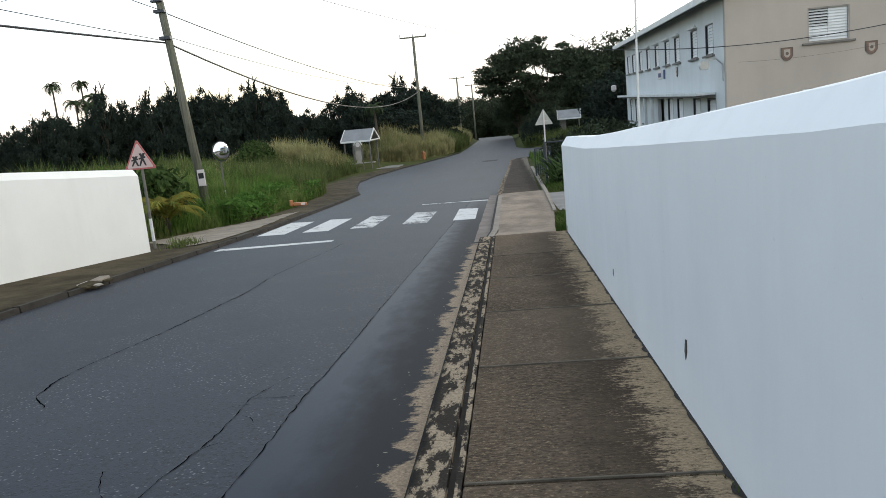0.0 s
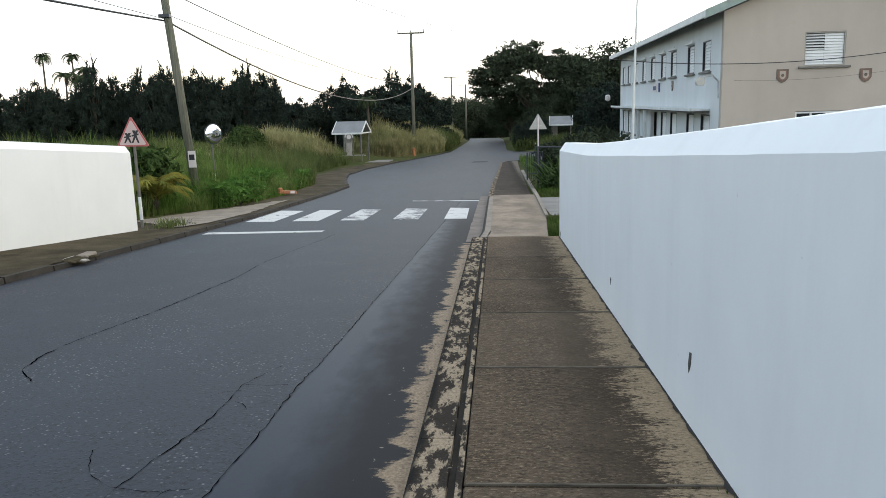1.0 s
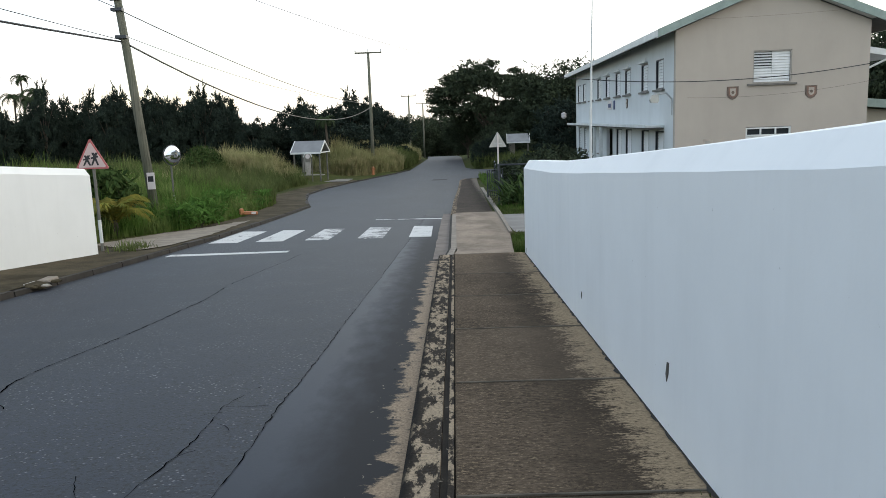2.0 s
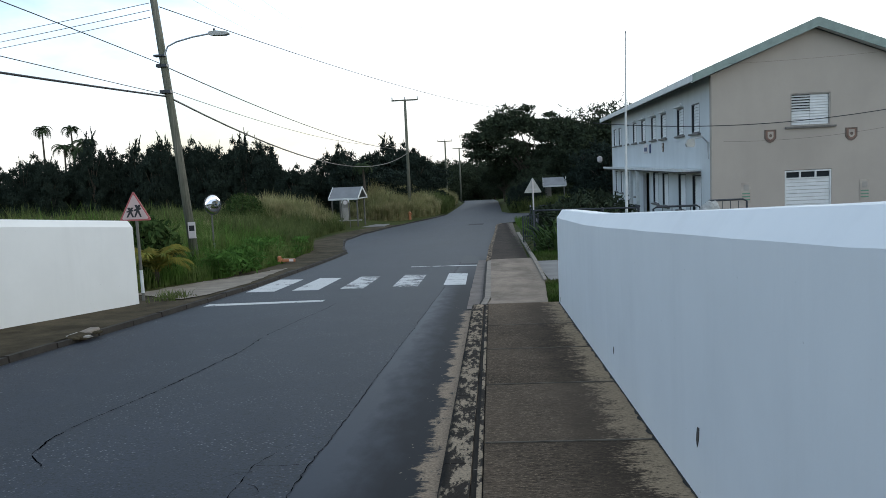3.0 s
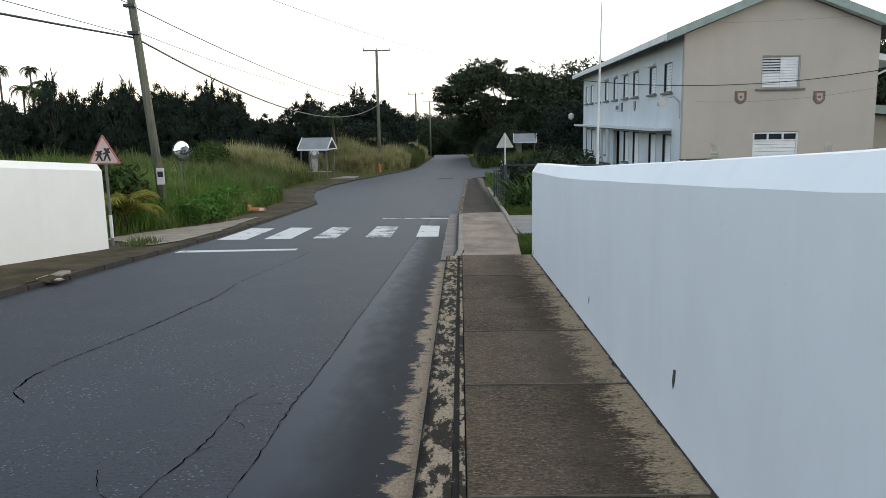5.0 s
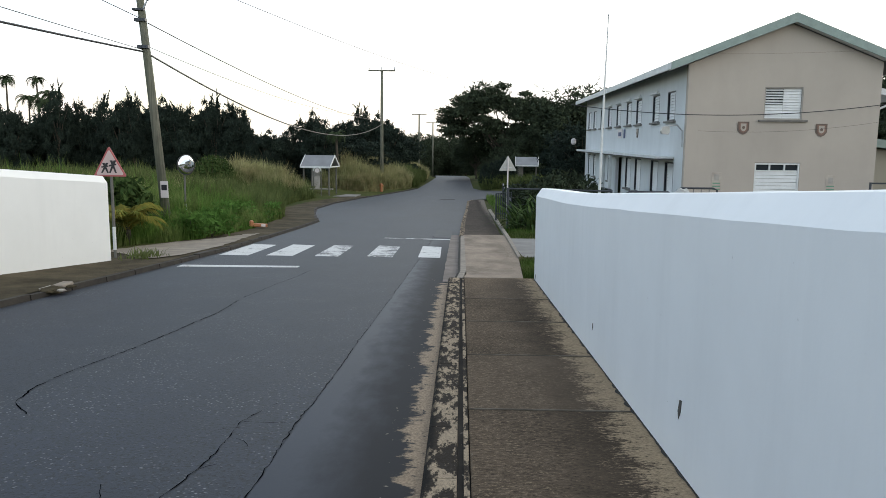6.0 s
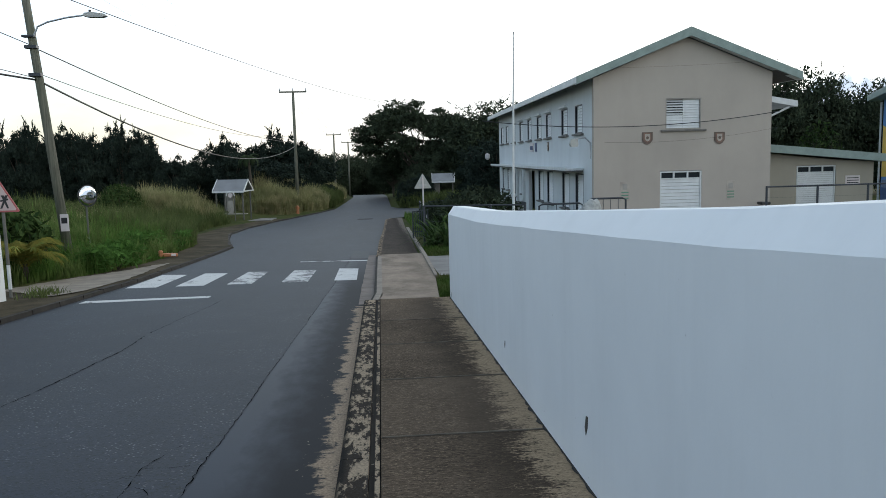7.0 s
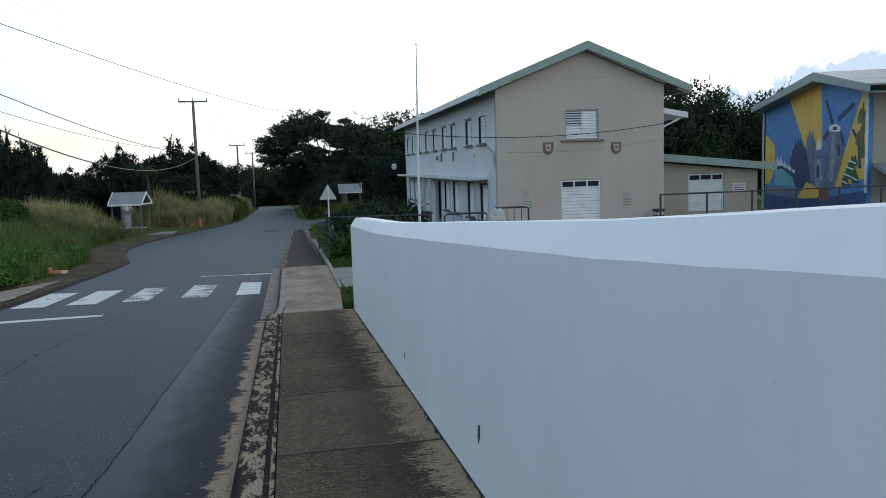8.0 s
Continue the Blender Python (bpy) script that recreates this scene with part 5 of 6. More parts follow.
painted("thin_trunk", MUR_NAVY, [(0.35, 2.2), (0.2, 2.2), (-0.1, 0.9), (0.12, 0.9)])
for pts in ([(4.42, 5.42), (4.42, 5.86), (-2.96, 4.56), (-2.96, 4.26)], [(4.42, 5.42), (4.42, 5.86), (17.67, 4.95), (17.67, 4.60)]):
    part("bargeboard", prism(bmesh.new(), pts, 0.12, "y", 0.75), FASCIA, mural, "pale green bargeboard")
    a, b = pts[1], pts[2]
    part("roof_slope", prism(bmesh.new(), [(a[0], a[1] - 0.05), (a[0], a[1] + 0.02), (b[0], b[1] + 0.02), (b[0], b[1] - 0.05)], -26, "y", 0.86), ROOF, mural, "grey sheet roof slope")
    part("soffit", prism(bmesh.new(), [(a[0], a[1] - 0.42), (a[0], a[1] - 0.38), (b[0], b[1] - 0.33), (b[0], b[1] - 0.37)], 0.74, "y", 0.03), FASCIA, mural)
part("front_wall", boxed((-0.8, -24, -2.2), (-0.6, -0.21, 4.4), 0), CREAM, mural, "beige front wall")
for k in range(4):
    win = new("window")
    win.parent = mural
    win.matrix_basis = pose(-0.805, -1.2 - 5.2 * k, 2.95, 0, 0, 90)
    part("pane", boxed((-4.2, -0.02, 0.0), (0.0, 0.0, 0.95), 0), GLASS, win)
    part("frame", boxed((-4.3, 0.0, 0.95), (0.1, 0.05, 1.05), 0.008), TRIM_W, win)
    part("sill", boxed((-4.3, 0.0, -0.10), (0.1, 0.08, 0.0), 0.008), TRIM_W, win)
    part("spandrel", boxed((-4.25, 0.0, -2.1), (0.05, 0.03, -0.12), 0.01), MUR_PANEL, win, "grey-green panel below the window")
porch = part("porch_roof", prism(bmesh.new(), [(-0.81, 1.15), (-0.81, 1.0), (-3.6, 0.35), (-3.6, 0.55)], -22, "y", -0.2), ROOF, mural, "grey sheet porch roof")
part("porch_fascia", boxed((-3.68, -22.2, 0.22), (-3.61, -0.15, 0.52), 0.01), FASCIA, porch)
for k in range(5):
    part("porch_post", boxed((-3.5, -0.5 - 4.8 * k, -2.2), (-3.3, -0.3 - 4.8 * k, 0.4), 0.01), TRIM_W, mural)
part("ground_window", boxed((-0.86, -6, -0.9), (-0.805, -1.2, 0.2), 0.01), GLASS, mural)
part("downpipe", tubed([(17.25, 0.12, 4.5), (17.25, 0.12, -2.0)], 0.06), TRIM_W, mural)
part("downpipe", tubed([(-1.2, 0.55, 4.55), (-0.9, 0.1, 4.1), (-0.9, 0.08, -0.2)], 0.07), TRIM_W, mural)

# ---- flagpole, fences, yard things ----
flag = thing("flagpole", pose(5.18, 29.0, gz(29)), "tall thin white flagpole without a flag", "flagpole")
part("pole", tubed([(0, 0, -0.2), (0.02, 0, 3.2), (0.10, 0, 7.75)], [0.055, 0.05, 0.022], 10), TRIM_W, flag)
part("finial", tubed([(0.10, 0, 7.75), (0.10, 0, 7.8), (0.10, 0, 7.84)], [0.02, 0.035, 0.01]), GALV, flag)


def mesh_fence(p0, p1, height, bays, label, group, mat=STEEL, wires=5):
    """A railed fence: posts, top rail and thin mesh wires."""
    (x0, y0), (x1, y1) = p0, p1
    f = thing("fence", pose(x0, y0, gz((y0 + y1) / 2), 0, 0, math.degrees(math.atan2(y1 - y0, x1 - x0))), label, "fence", group)
    l = math.dist(p0, p1)
    for k in range(bays + 1):
        part("post", tubed([(l * k / bays, 0, -0.3), (l * k / bays, 0, height)], 0.04), mat, f)
    part("top_rail", tubed([(0, 0, height - 0.03), (l, 0, height - 0.03)], 0.03, 6), mat, f)
    for k in range(wires):
        part("mesh_wire", tubed([(0, 0.0, 0.1 + (height - 0.2) * k / wires), (l, 0.0, 0.1 + (height - 0.2) * k / wires)], 0.003, 4), STEEL, f)
    return f


mesh_fence((13.5, 25.5), (26.5, 25.5), 1.74, 7, "dark steel railed mesh fence round the school yard", "yard fences")
mesh_fence((1.6, 27.0), (5.1, 26.2), 1.40, 3, "low dark steel mesh fence behind shrubs", "yard fences")
side_gate = thing("metal_gate", pose(1.40, 31.6, gz(31.6)), "narrow dark barred gate beside the pavement", "gate")
side_leaf = part("gate_frame", tubed([(0, 0, 0.05), (0, 0, 1.15), (0.62, 0, 1.2), (0.62, 0, 0.05)], 0.035), STEEL, side_gate)
for k in range(1, 7):
    part("gate_bar", tubed([(0.62 * k / 7, 0, 0.08), (0.62 * k / 7, 0, 1.16)], 0.02, 6), STEEL, side_leaf)
part("gate_rail", tubed([(0, 0, 0.3), (0.62, 0, 0.3)], 0.025), STEEL, side_leaf)
mesh_fence((2.02, 31.6), (2.4, 45), 1.2, 8, "low dark steel mesh fence running back from the gate", "yard fences")
mesh_fence((3.2, 48), (9.0, 50), 1.5, 5, "low dark steel mesh fence behind shrubs", "yard fences")
gate = thing("metal_gate", pose(5.6, 26.2, gz(26.2)), "dark tubular double gate before the school", "gate")
for x0, x1, h in ((0.0, 1.55, 1.28), (1.75, 3.1, 1.42)):
    leaf = part("gate_frame", tubed([(x0, 0, 0.1), (x0, 0, h), (x0 + 0.12, 0, h + 0.06), (x1 - 0.12, 0, h + 0.06), (x1, 0, h), (x1, 0, 0.1)], 0.035), STEEL, gate)
    part("gate_rail", tubed([(x0, 0, 0.75), (x1, 0, 0.75)], 0.022), STEEL, leaf)
    for k in range(1, 5):
        part("gate_bar", tubed([(x0 + (x1 - x0) * k / 5, 0, 0.12), (x0 + (x1 - x0) * k / 5, 0, h + 0.02)], 0.012, 6), STEEL, leaf)
rock = thing("boulder", pose(7.4, 25.9, gz(25.9)), "pale grey rounded boulder by the gate", "boulder")
bm = bmesh.new()
bmesh.ops.create_icosphere(bm, subdivisions=4, radius=0.5)
for v in bm.verts:
    d = 1 + 0.16 * noise.noise(v.co * 3.1) + 0.05 * noise.noise(v.co * 9)
    v.co = Vector((v.co.x * 0.85, v.co.y * 0.8, v.co.z * 1.3 + 0.8)) * d
part("stone", bm, STONE, rock, "", True)
binn = thing("litter_bin", pose(15.85, 30.2, gz(30.2)), "black plastic bin with an open front by the wall", "bin")
part("body", boxed((-0.2, -0.18, 0.0), (0.2, 0.18, 0.86), 0.03), BLACK, binn)
part("opening", boxed((-0.1, -0.16, 0.86), (0.1, 0.16, 1.0), 0.01), SIGN_W, binn)
part("lid", boxed((-0.21, -0.19, 1.0), (0.21, 0.19, 1.12), 0.03), BLACK, binn)
tanks = thing("water_tank", pose(6.8, 40.5, gz(40.5)), "pale grey panelled bin beside the school porch", "tank")
part("body", prism(bmesh.new(), [(-0.75, 0), (0.75, 0), (0.95, 1.25), (-0.95, 1.25)], 1.0, "y", -0.5), GREY_SIGN, tanks)
part("rim", boxed((-1.0, -0.55, 1.25), (1.0, 0.55, 1.35), 0.02), STEEL, tanks)
bulk = new("bulkhead_lamp")
bulk.parent = school
bulk.matrix_basis = pose(-0.9, 29.5, 3.15)
part("lamp_body", tubed([(0, 0, 0), (0, 0, 0.12), (0, 0, 0.42), (0, 0, 0.5)], [0.08, 0.2, 0.2, 0.05], 10), SIGN_W, bulk)

# ---- vegetation ----
def quads_mesh(name, verts, count, mat, parent=None, per=4):
    """A mesh of many separate small faces from one array of corners."""
    me = bpy.data.meshes.new(name)
    me.vertices.add(count * per)
    me.vertices.foreach_set("co", np.ascontiguousarray(verts, dtype=np.float32).ravel())
    me.loops.add(count * per)
    me.loops.foreach_set("vertex_index", np.arange(count * per, dtype=np.int32))
    me.polygons.add(count)
    me.polygons.foreach_set("loop_start", np.arange(0, count * per, per, dtype=np.int32))
    me.update(calc_edges=True)
    me.validate()
    ob = finish(new(name, me), mat)
    if parent is not None:
        ob.parent = parent
    return ob


def leaf_quads(rng, centres, size, stretch=1.0, up=None):
    """Small lens-shaped leaves round the given centres, turned at random or along a direction."""
    n = len(centres)
    a = rng.normal(size=(n, 3)) if up is None else up + rng.normal(size=(n, 3)) * 0.25
    a /= np.linalg.norm(a, axis=1)[:, None]
    b = np.cross(a, rng.normal(size=(n, 3)))
    b /= np.linalg.norm(b, axis=1)[:, None] + 1e-9
    s = size * rng.uniform(0.6, 1.4, (n, 1))
    a, b = a * s * stretch, b * s
    return np.stack([centres - a, centres + b * 0.5, centres + a, centres - b * 0.5], 1)


def tree_base(rng, height, trunk_r, spread, limbs, bare):
    bm = bmesh.new()
    tube(bm, [(0, 0, -0.3), (0.08, 0.05, height * 0.3), (-0.05, 0.1, height * 0.62)], [trunk_r, trunk_r * 0.75, trunk_r * 0.4], 8)
    tips = []
    for k in range(limbs):
        a = math.tau * k / limbs + rng.uniform(-0.4, 0.4)
        z0 = height * rng.uniform(bare, bare + 0.25)
        r = spread * rng.uniform(0.55, 0.95)
        tip = (math.cos(a) * r, math.sin(a) * r, height * rng.uniform(0.62, 0.95))
        mid = (tip[0] * 0.45, tip[1] * 0.45, z0 + (tip[2] - z0) * 0.6)
        tube(bm, [(0, 0, z0), mid, tip], [trunk_r * 0.45, trunk_r * 0.28, trunk_r * 0.08], 6)
        tips.append(tip)
    return bm, tips


def sprays(rng, base, d, length, k, leaf, wide=0.16):
    """Leafy shoots: k narrow leaves along each line from base in direction d, tapering to the tip."""
    n = len(base)
    u = np.tile(np.linspace(0.05, 1, k), n)[:, None]
    b, dd, l = np.repeat(base, k, 0), np.repeat(d, k, 0), np.repeat(length, k)[:, None]
    bend = rng.normal(size=(n, 3)) * 0.25
    pts = b + (dd + np.repeat(bend, k, 0) * u) * l * u + rng.normal(size=(n * k, 3)) * l * wide * (1.1 - u)
    return leaf_tris(rng, pts, leaf * (1.15 - 0.5 * u), 1.9, dd)


def leaf_tris(rng, centres, size, stretch=1.3, along=None):
    """Small pointed three-cornered leaves, turned at random or along a direction."""
    n = len(centres)
    a = rng.normal(size=(n, 3)) if along is None else along + rng.normal(size=(n, 3)) * 0.5
    a /= np.linalg.norm(a, axis=1)[:, None] + 1e-9
    b = np.cross(a, rng.normal(size=(n, 3)))
    b /= np.linalg.norm(b, axis=1)[:, None] + 1e-9
    s = size * rng.uniform(0.6, 1.4, (n, 1))
    a, b = a * s * stretch, b * s * 0.6
    return np.stack([centres - a * 0.6 - b, centres + a, centres - a * 0.6 + b], 1)


def broad_tree(name, height, spread, bottom, clumps, per, leaf, seed, mat, label, spiky=0, layered=False):
    """A trunk with limbs and a ragged crown of leafy shoots, with gaps between the clumps."""
    rng = np.random.default_rng(seed)
    t = thing(name, pose(0, 0, 0), label, "tree")
    bm, tips = tree_base(rng, height, height * 0.028, spread, 9 if layered else 7, max(0.12, bottom * 0.6))
    part("trunk", bm, BARK, t)
    c = []
    while len(c) < clumps:
        u = rng.uniform(-1, 1, 3)
        q = u @ u
        if q > 1 or (q < 0.25 and rng.random() < 0.5) or (layered and (q < 0.42 or u[2] < -0.35)):
            continue
        z = bottom + (1 - bottom) * (u[2] * 0.5 + 0.5)
        c.append((u[0] * spread, u[1] * spread, z * height * rng.uniform(0.9, 1.0)))
    c = np.array(c)
    r = spread * (0.17 if layered else 0.20) * rng.uniform(0.6, 1.35, (clumps, 1))
    body = int(per * 0.62)
    pts = np.repeat(c, body, 0)
    off = rng.normal(size=(clumps * body, 3))
    off *= (rng.uniform(0.1, 1, (clumps * body, 1)) ** 0.6) / np.linalg.norm(off, axis=1)[:, None]
    off *= np.repeat(r, body, 0) * np.array([1.3, 1.3, 0.42 if layered else 0.75])
    v = [leaf_tris(rng, pts + off, leaf)]
    shoots = 4
    base = np.repeat(c, shoots, 0)
    out = base - np.array([0, 0, height * (bottom + 1) / 2])
    out /= np.linalg.norm(out, axis=1)[:, None]
    d = out * 0.4 + rng.normal(size=out.shape) * 0.7
    v.append(sprays(rng, base, d, np.repeat(r[:, 0], shoots) * rng.uniform(0.45, 0.95, len(base)), max(5, int(per * 0.38 / shoots)), leaf * 0.85, 0.24))
    if spiky:
        base = c[np.argsort(-c[:, 2])[:spiky * 2:2]]
        d = np.column_stack([rng.uniform(-0.6, 0.6, len(base)), rng.uniform(-0.4, 0.4, len(base)), np.ones(len(base))])
        l = height * rng.uniform(0.10, 0.22, len(base))
        v.append(sprays(rng, base, d, l, 60, leaf * 0.9, 0.10))
        for f in (0.3, 0.5, 0.7):
            side = d + rng.normal(size=d.shape) * np.array([0.8, 0.8, 0.2])
            v.append(sprays(rng, base + d * l[:, None] * f, side, l * 0.42, 26, leaf * 0.8, 0.10))
    v = np.concatenate(v)
    quads_mesh("crown", v.reshape(-1, 3), len(v), mat, t, 3)
    return t


def plant(proto, x, y, s=(1, 1, 1), rot=0.0, dz=0.0):
    ob = copy_thing(proto, pose(x, y, fz(x, y) + dz, 0, 0, rot))
    ob.scale = s
    return ob


hedge_a = broad_tree("hedgerow_tree", 7.0, 3.0, 0.06, 130, 125, 0.13, 11, LEAF_DARK, "dense dark hedgerow tree against the bright sky")
hedge_b = broad_tree("hedgerow_tree", 7.0, 3.2, 0.04, 140, 120, 0.13, 12, LEAF_DARK, "dense dark hedgerow tree against the bright sky")
hedge_c = broad_tree("hedgerow_tree", 7.0, 2.7, 0.10, 120, 115, 0.12, 13, LEAF_DARK, "feathery dark tree with upright sprays", 3)
big_a = broad_tree("spreading_tree", 13.0, 8.2, 0.28, 130, 300, 0.18, 21, LEAF_BIG, "large spreading tree with gaps of sky between its clumps", 0, True)
big_b = broad_tree("spreading_tree", 13.0, 7.2, 0.08, 190, 128, 0.20, 22, LEAF_BIG, "large dense dark tree behind the school")
PROTOS = [hedge_a, hedge_b, hedge_c]
for ob, (x, y, s) in zip(PROTOS + [big_a, big_b], [(-44.0, 82, 0.9), (-36.5, 84, 0.9), (-33.0, 82, 0.9), (5.7, 112, 1.05), (24, 100, 1.02)]):
    ob.matrix_basis = pose(x, y, fz(x, y) - 0.1)
    ob.scale = (s, s, s)
rr = random.Random(9)
TOPS = [(-72, 2.2), (-52.6, 2.4), (-50, 3.2), (-47.5, 3.7), (-44.7, 3.8), (-44.3, 4.3), (-43.6, 4.7), (-42.7, 3.8), (-41.5, 4), (-39.5, 4.6), (-37.7, 6), (-36.8, 5.4), (-35.1, 4.4), (-33.7, 5.2), (-32.2, 5.7), (-31.4, 4.9),
        (-30.5, 5.3), (-29.1, 5), (-27.8, 5.4), (-26.7, 4.3), (-25.8, 4.9), (-24.6, 5.3), (-23.4, 5.3), (-22.3, 5.3), (-21.5, 4), (-20.5, 2.9), (-19.3, 2.2), (-18, 2.5), (-17, 2), (-15.5, 3.8), (-14, 4.3), (-13.1, 1.6), (-12.9, 2.9)]
TOPS_FAR = [(-15.7, 3.7), (-14.4, 4.3), (-12.4, 5.4), (-10.5, 4.9), (-9.1, 4)]
for k, (x, top) in enumerate(TOPS):
    y = 72 + rr.uniform(-2, 2)
    h = top - fz(x, y) - 0.05
    w = rr.uniform(0.46, 0.62)
    plant(PROTOS[(0, 2, 1)[k % 3]], x, y, (w, w, h / 7.0), rr.uniform(0, 360), -0.1)
for k, (x, top) in enumerate(TOPS_FAR):
    y = 95 + rr.uniform(-2, 2)
    h = top - fz(x, y) - 0.15
    plant(PROTOS[k % 3], x, y, (0.8, 0.8, h / 7.0), rr.uniform(0, 360), -0.1)
x = -66.0
while x < -10:
    plant(PROTOS[rr.randrange(3)], x, 78 + rr.uniform(-1.5, 1.5), (1.1, 1.0, max(0.25, (min(lerp(TOPS, x + d) for d in (-2.4, -1.2, 0, 1.2, 2.4)) - rr.uniform(0.5, 1.2) - fz(x, 78)) / 7)), rr.uniform(0, 360), -0.1)
    x += rr.uniform(2.2, 3.2)
x = -17.0
while x < -7.5:
    plant(PROTOS[rr.randrange(2)], x, 100 + rr.uniform(-2, 2), (1.2, 1.1, max(0.25, (lerp(TOPS_FAR, x) - rr.uniform(1.2, 2.2) - fz(x, 100)) / 7)), rr.uniform(0, 360), -0.1)
    x += rr.uniform(2.2, 3.0)
for x, y, s in ((3.0, 158, 0.5), (2.5, 140, 0.5), (-8.5, 160, 0.74), (-13, 162, 0.72), (-14.5, 138, 0.36), (-18, 142, 0.4), (-1.5, 168, 0.75), (4.5, 172, 0.62), (17.5, 112, 0.9), (16.5, 100, 1.0), (11.8, 106, 0.68), (8.2, 104, 0.58), (14.2, 104, 0.86), (5.0, 118, 0.60), (2.2, 116, 0.42), (20.5, 108, 0.95), (30, 104, 1.05)):
    plant(big_b if x > 8 or x < -1 else big_a, x, y, (s, s, s), rr.uniform(0, 360), -0.2)
for k in range(12):
    x, y = -32 + 3.0 * k, 178 + rr.uniform(-4, 4)
    s = (rr.uniform(3.2, 4.6) - fz(x, y)) / 13
    plant(big_b, x, y, (min(s, 0.55), min(s, 0.55), s), rr.uniform(0, 360), -0.2)
for x, y, s in ((-15.5, 122, 0.30), (4.6, 98, 0.34), (6.8, 91, 0.38), (3.5, 150, 0.5)):
    plant(big_b, x, y, (s, s, s * 0.8), rr.uniform(0, 360), -0.2)
for x, y, s in ((36, 72, 0.94), (41, 74, 0.98), (45.5, 76, 0.88), (49.5, 74, 0.80), (53.5, 75, 0.92), (43, 82, 0.85), (48, 83, 0.8), (60, 78, 0.85), (39, 80, 0.8), (31, 72, 0.7)):
    plant(big_b, x, y, (s * 0.78, s * 0.78, s * 1.04), rr.uniform(0, 360), -0.2)
for x, y, s in ((3.0, 78.8, 0.25), (4.6, 84, 0.3), (10.0, 64, 0.5), (10.5, 74, 0.6)):
    plant(hedge_b, x, y, (s * 1.5, s * 1.5, s * 1.6), rr.uniform(0, 360), -0.1)


def fronds(rng, top, n, length, low, high, mat, parent, droop=0.34, wide=0.34):
    """Feathered fronds arching from one crown, each a rib with pairs of hanging leaflets."""
    vs = []
    for k in range(n):
        a, e = math.tau * k / n + rng.uniform(-0.25, 0.25), rng.uniform(low, high)
        l = length * rng.uniform(0.8, 1.15)
        p = np.array(top, dtype=float)
        for i in range(9):
            d = np.array([math.cos(a) * math.cos(e), math.sin(a) * math.cos(e), math.sin(e)])
            q = p + d * l / 9
            side = np.array([-math.sin(a), math.cos(a), 0]) * wide * length / 2 * math.sin(math.pi * (i + 1.5) / 11)
            for s in (1, -1):
                for f in (0.15, 0.65):
                    m = p + (q - p) * f
                    tip = m + side * s * rng.uniform(0.8, 1.1) + d * 0.16 * length + np.array([0, 0, -0.10 * length])
                    vs += [[m - d * 0.03 * length, tip, m + d * 0.035 * length]]
            vs += [[p + np.array([0, 0, 0.012]), q, p - np.array([0, 0, 0.012])]]
            p, e = q, e - droop
    quads_mesh("fronds", np.array(vs).reshape(-1, 3), len(vs), mat, parent, 3)


def palm(x, y, top, seed, label, length=1.75):
    rng = np.random.default_rng(seed)
    t = thing("palm_tree", pose(x, y, fz(x, y)), label, "palm tree", "palm trees")
    bend, h = rng.uniform(-0.5, 0.5), top - fz(x, y)
    part("trunk", tubed([(-bend, 0, -0.2), (-bend * 0.5, 0, h * 0.5), (0, 0, h)], [0.2, 0.13, 0.09], 8), BARK, t)
    fronds(rng, (0, 0, h), 17, length, 0.1, 1.4, LEAF_PALM, t, 0.29, 0.52)
    return t


for x, y, z, s in ((-53.5, 90, 8.3, 1), (-49.9, 90, 8.1, 2), (-50.9, 90, 5.8, 5), (-47.4, 88, 6.2, 6), (-48.6, 89, 5.4, 9), (-61.9, 90, 7.1, 3), (-64.4, 90, 3.2, 4)):
    palm(x, y, z, s, "slender palm rising above the hedgerow", 1.55 if z > 7 else 2.0)
palm(-11.35, 69, 2.1, 8, "small feathery palm standing before the hedgerow", 1.3)
for k, (x, y) in enumerate(((-8.0, 17.7), (-8.35, 18.3))):
    areca = thing("areca_palm", pose(x, y, fz(x, y)), "yellowing bushy palm behind the warning sign", "palm", "areca palms")
    part("stems", tubed([(0, 0, -0.1), (0, 0, 0.4)], [0.08, 0.05], 7), BARK, areca)
    fronds(np.random.default_rng(130 + k), (0, 0, 0.3), 20, 1.05, 1.0, 1.56, LEAF_YELLOW, areca, 0.21, 0.42)


def blades(name, xy, hs, width, lean, mat, label, seed, parent=None):
    """Many single bent blades of grass as one mesh."""
    rng = np.random.default_rng(seed)
    n = len(xy)
    z = np.array([fz(float(x), float(y)) for x, y in xy]) - 0.05
    base = np.column_stack([xy, z])
    a = rng.uniform(0, math.tau, n)
    d = np.column_stack([np.cos(a), np.sin(a), np.zeros(n)])
    s = np.column_stack([-np.sin(a), np.cos(a), np.zeros(n)]) * (width * rng.uniform(0.6, 1.3, n))[:, None]
    up = np.column_stack([np.zeros(n), np.zeros(n), hs])
    ln = (lean * rng.uniform(0.2, 1.2, n) * hs)[:, None]
    mid = base + up * 0.6 + d * ln * 0.35
    tip = base + up * rng.uniform(0.85, 1.05, (n, 1)) + d * ln
    v = np.concatenate([np.stack([base - s, base + s, mid + s * 0.8, mid - s * 0.8], 1), np.stack([mid - s * 0.8, mid + s * 0.8, tip + s * 0.12, tip - s * 0.12], 1)])
    ob = quads_mesh(name, v.reshape(-1, 3), len(v), mat)
    return tagged(ob, label, "grass", "", "stuff")


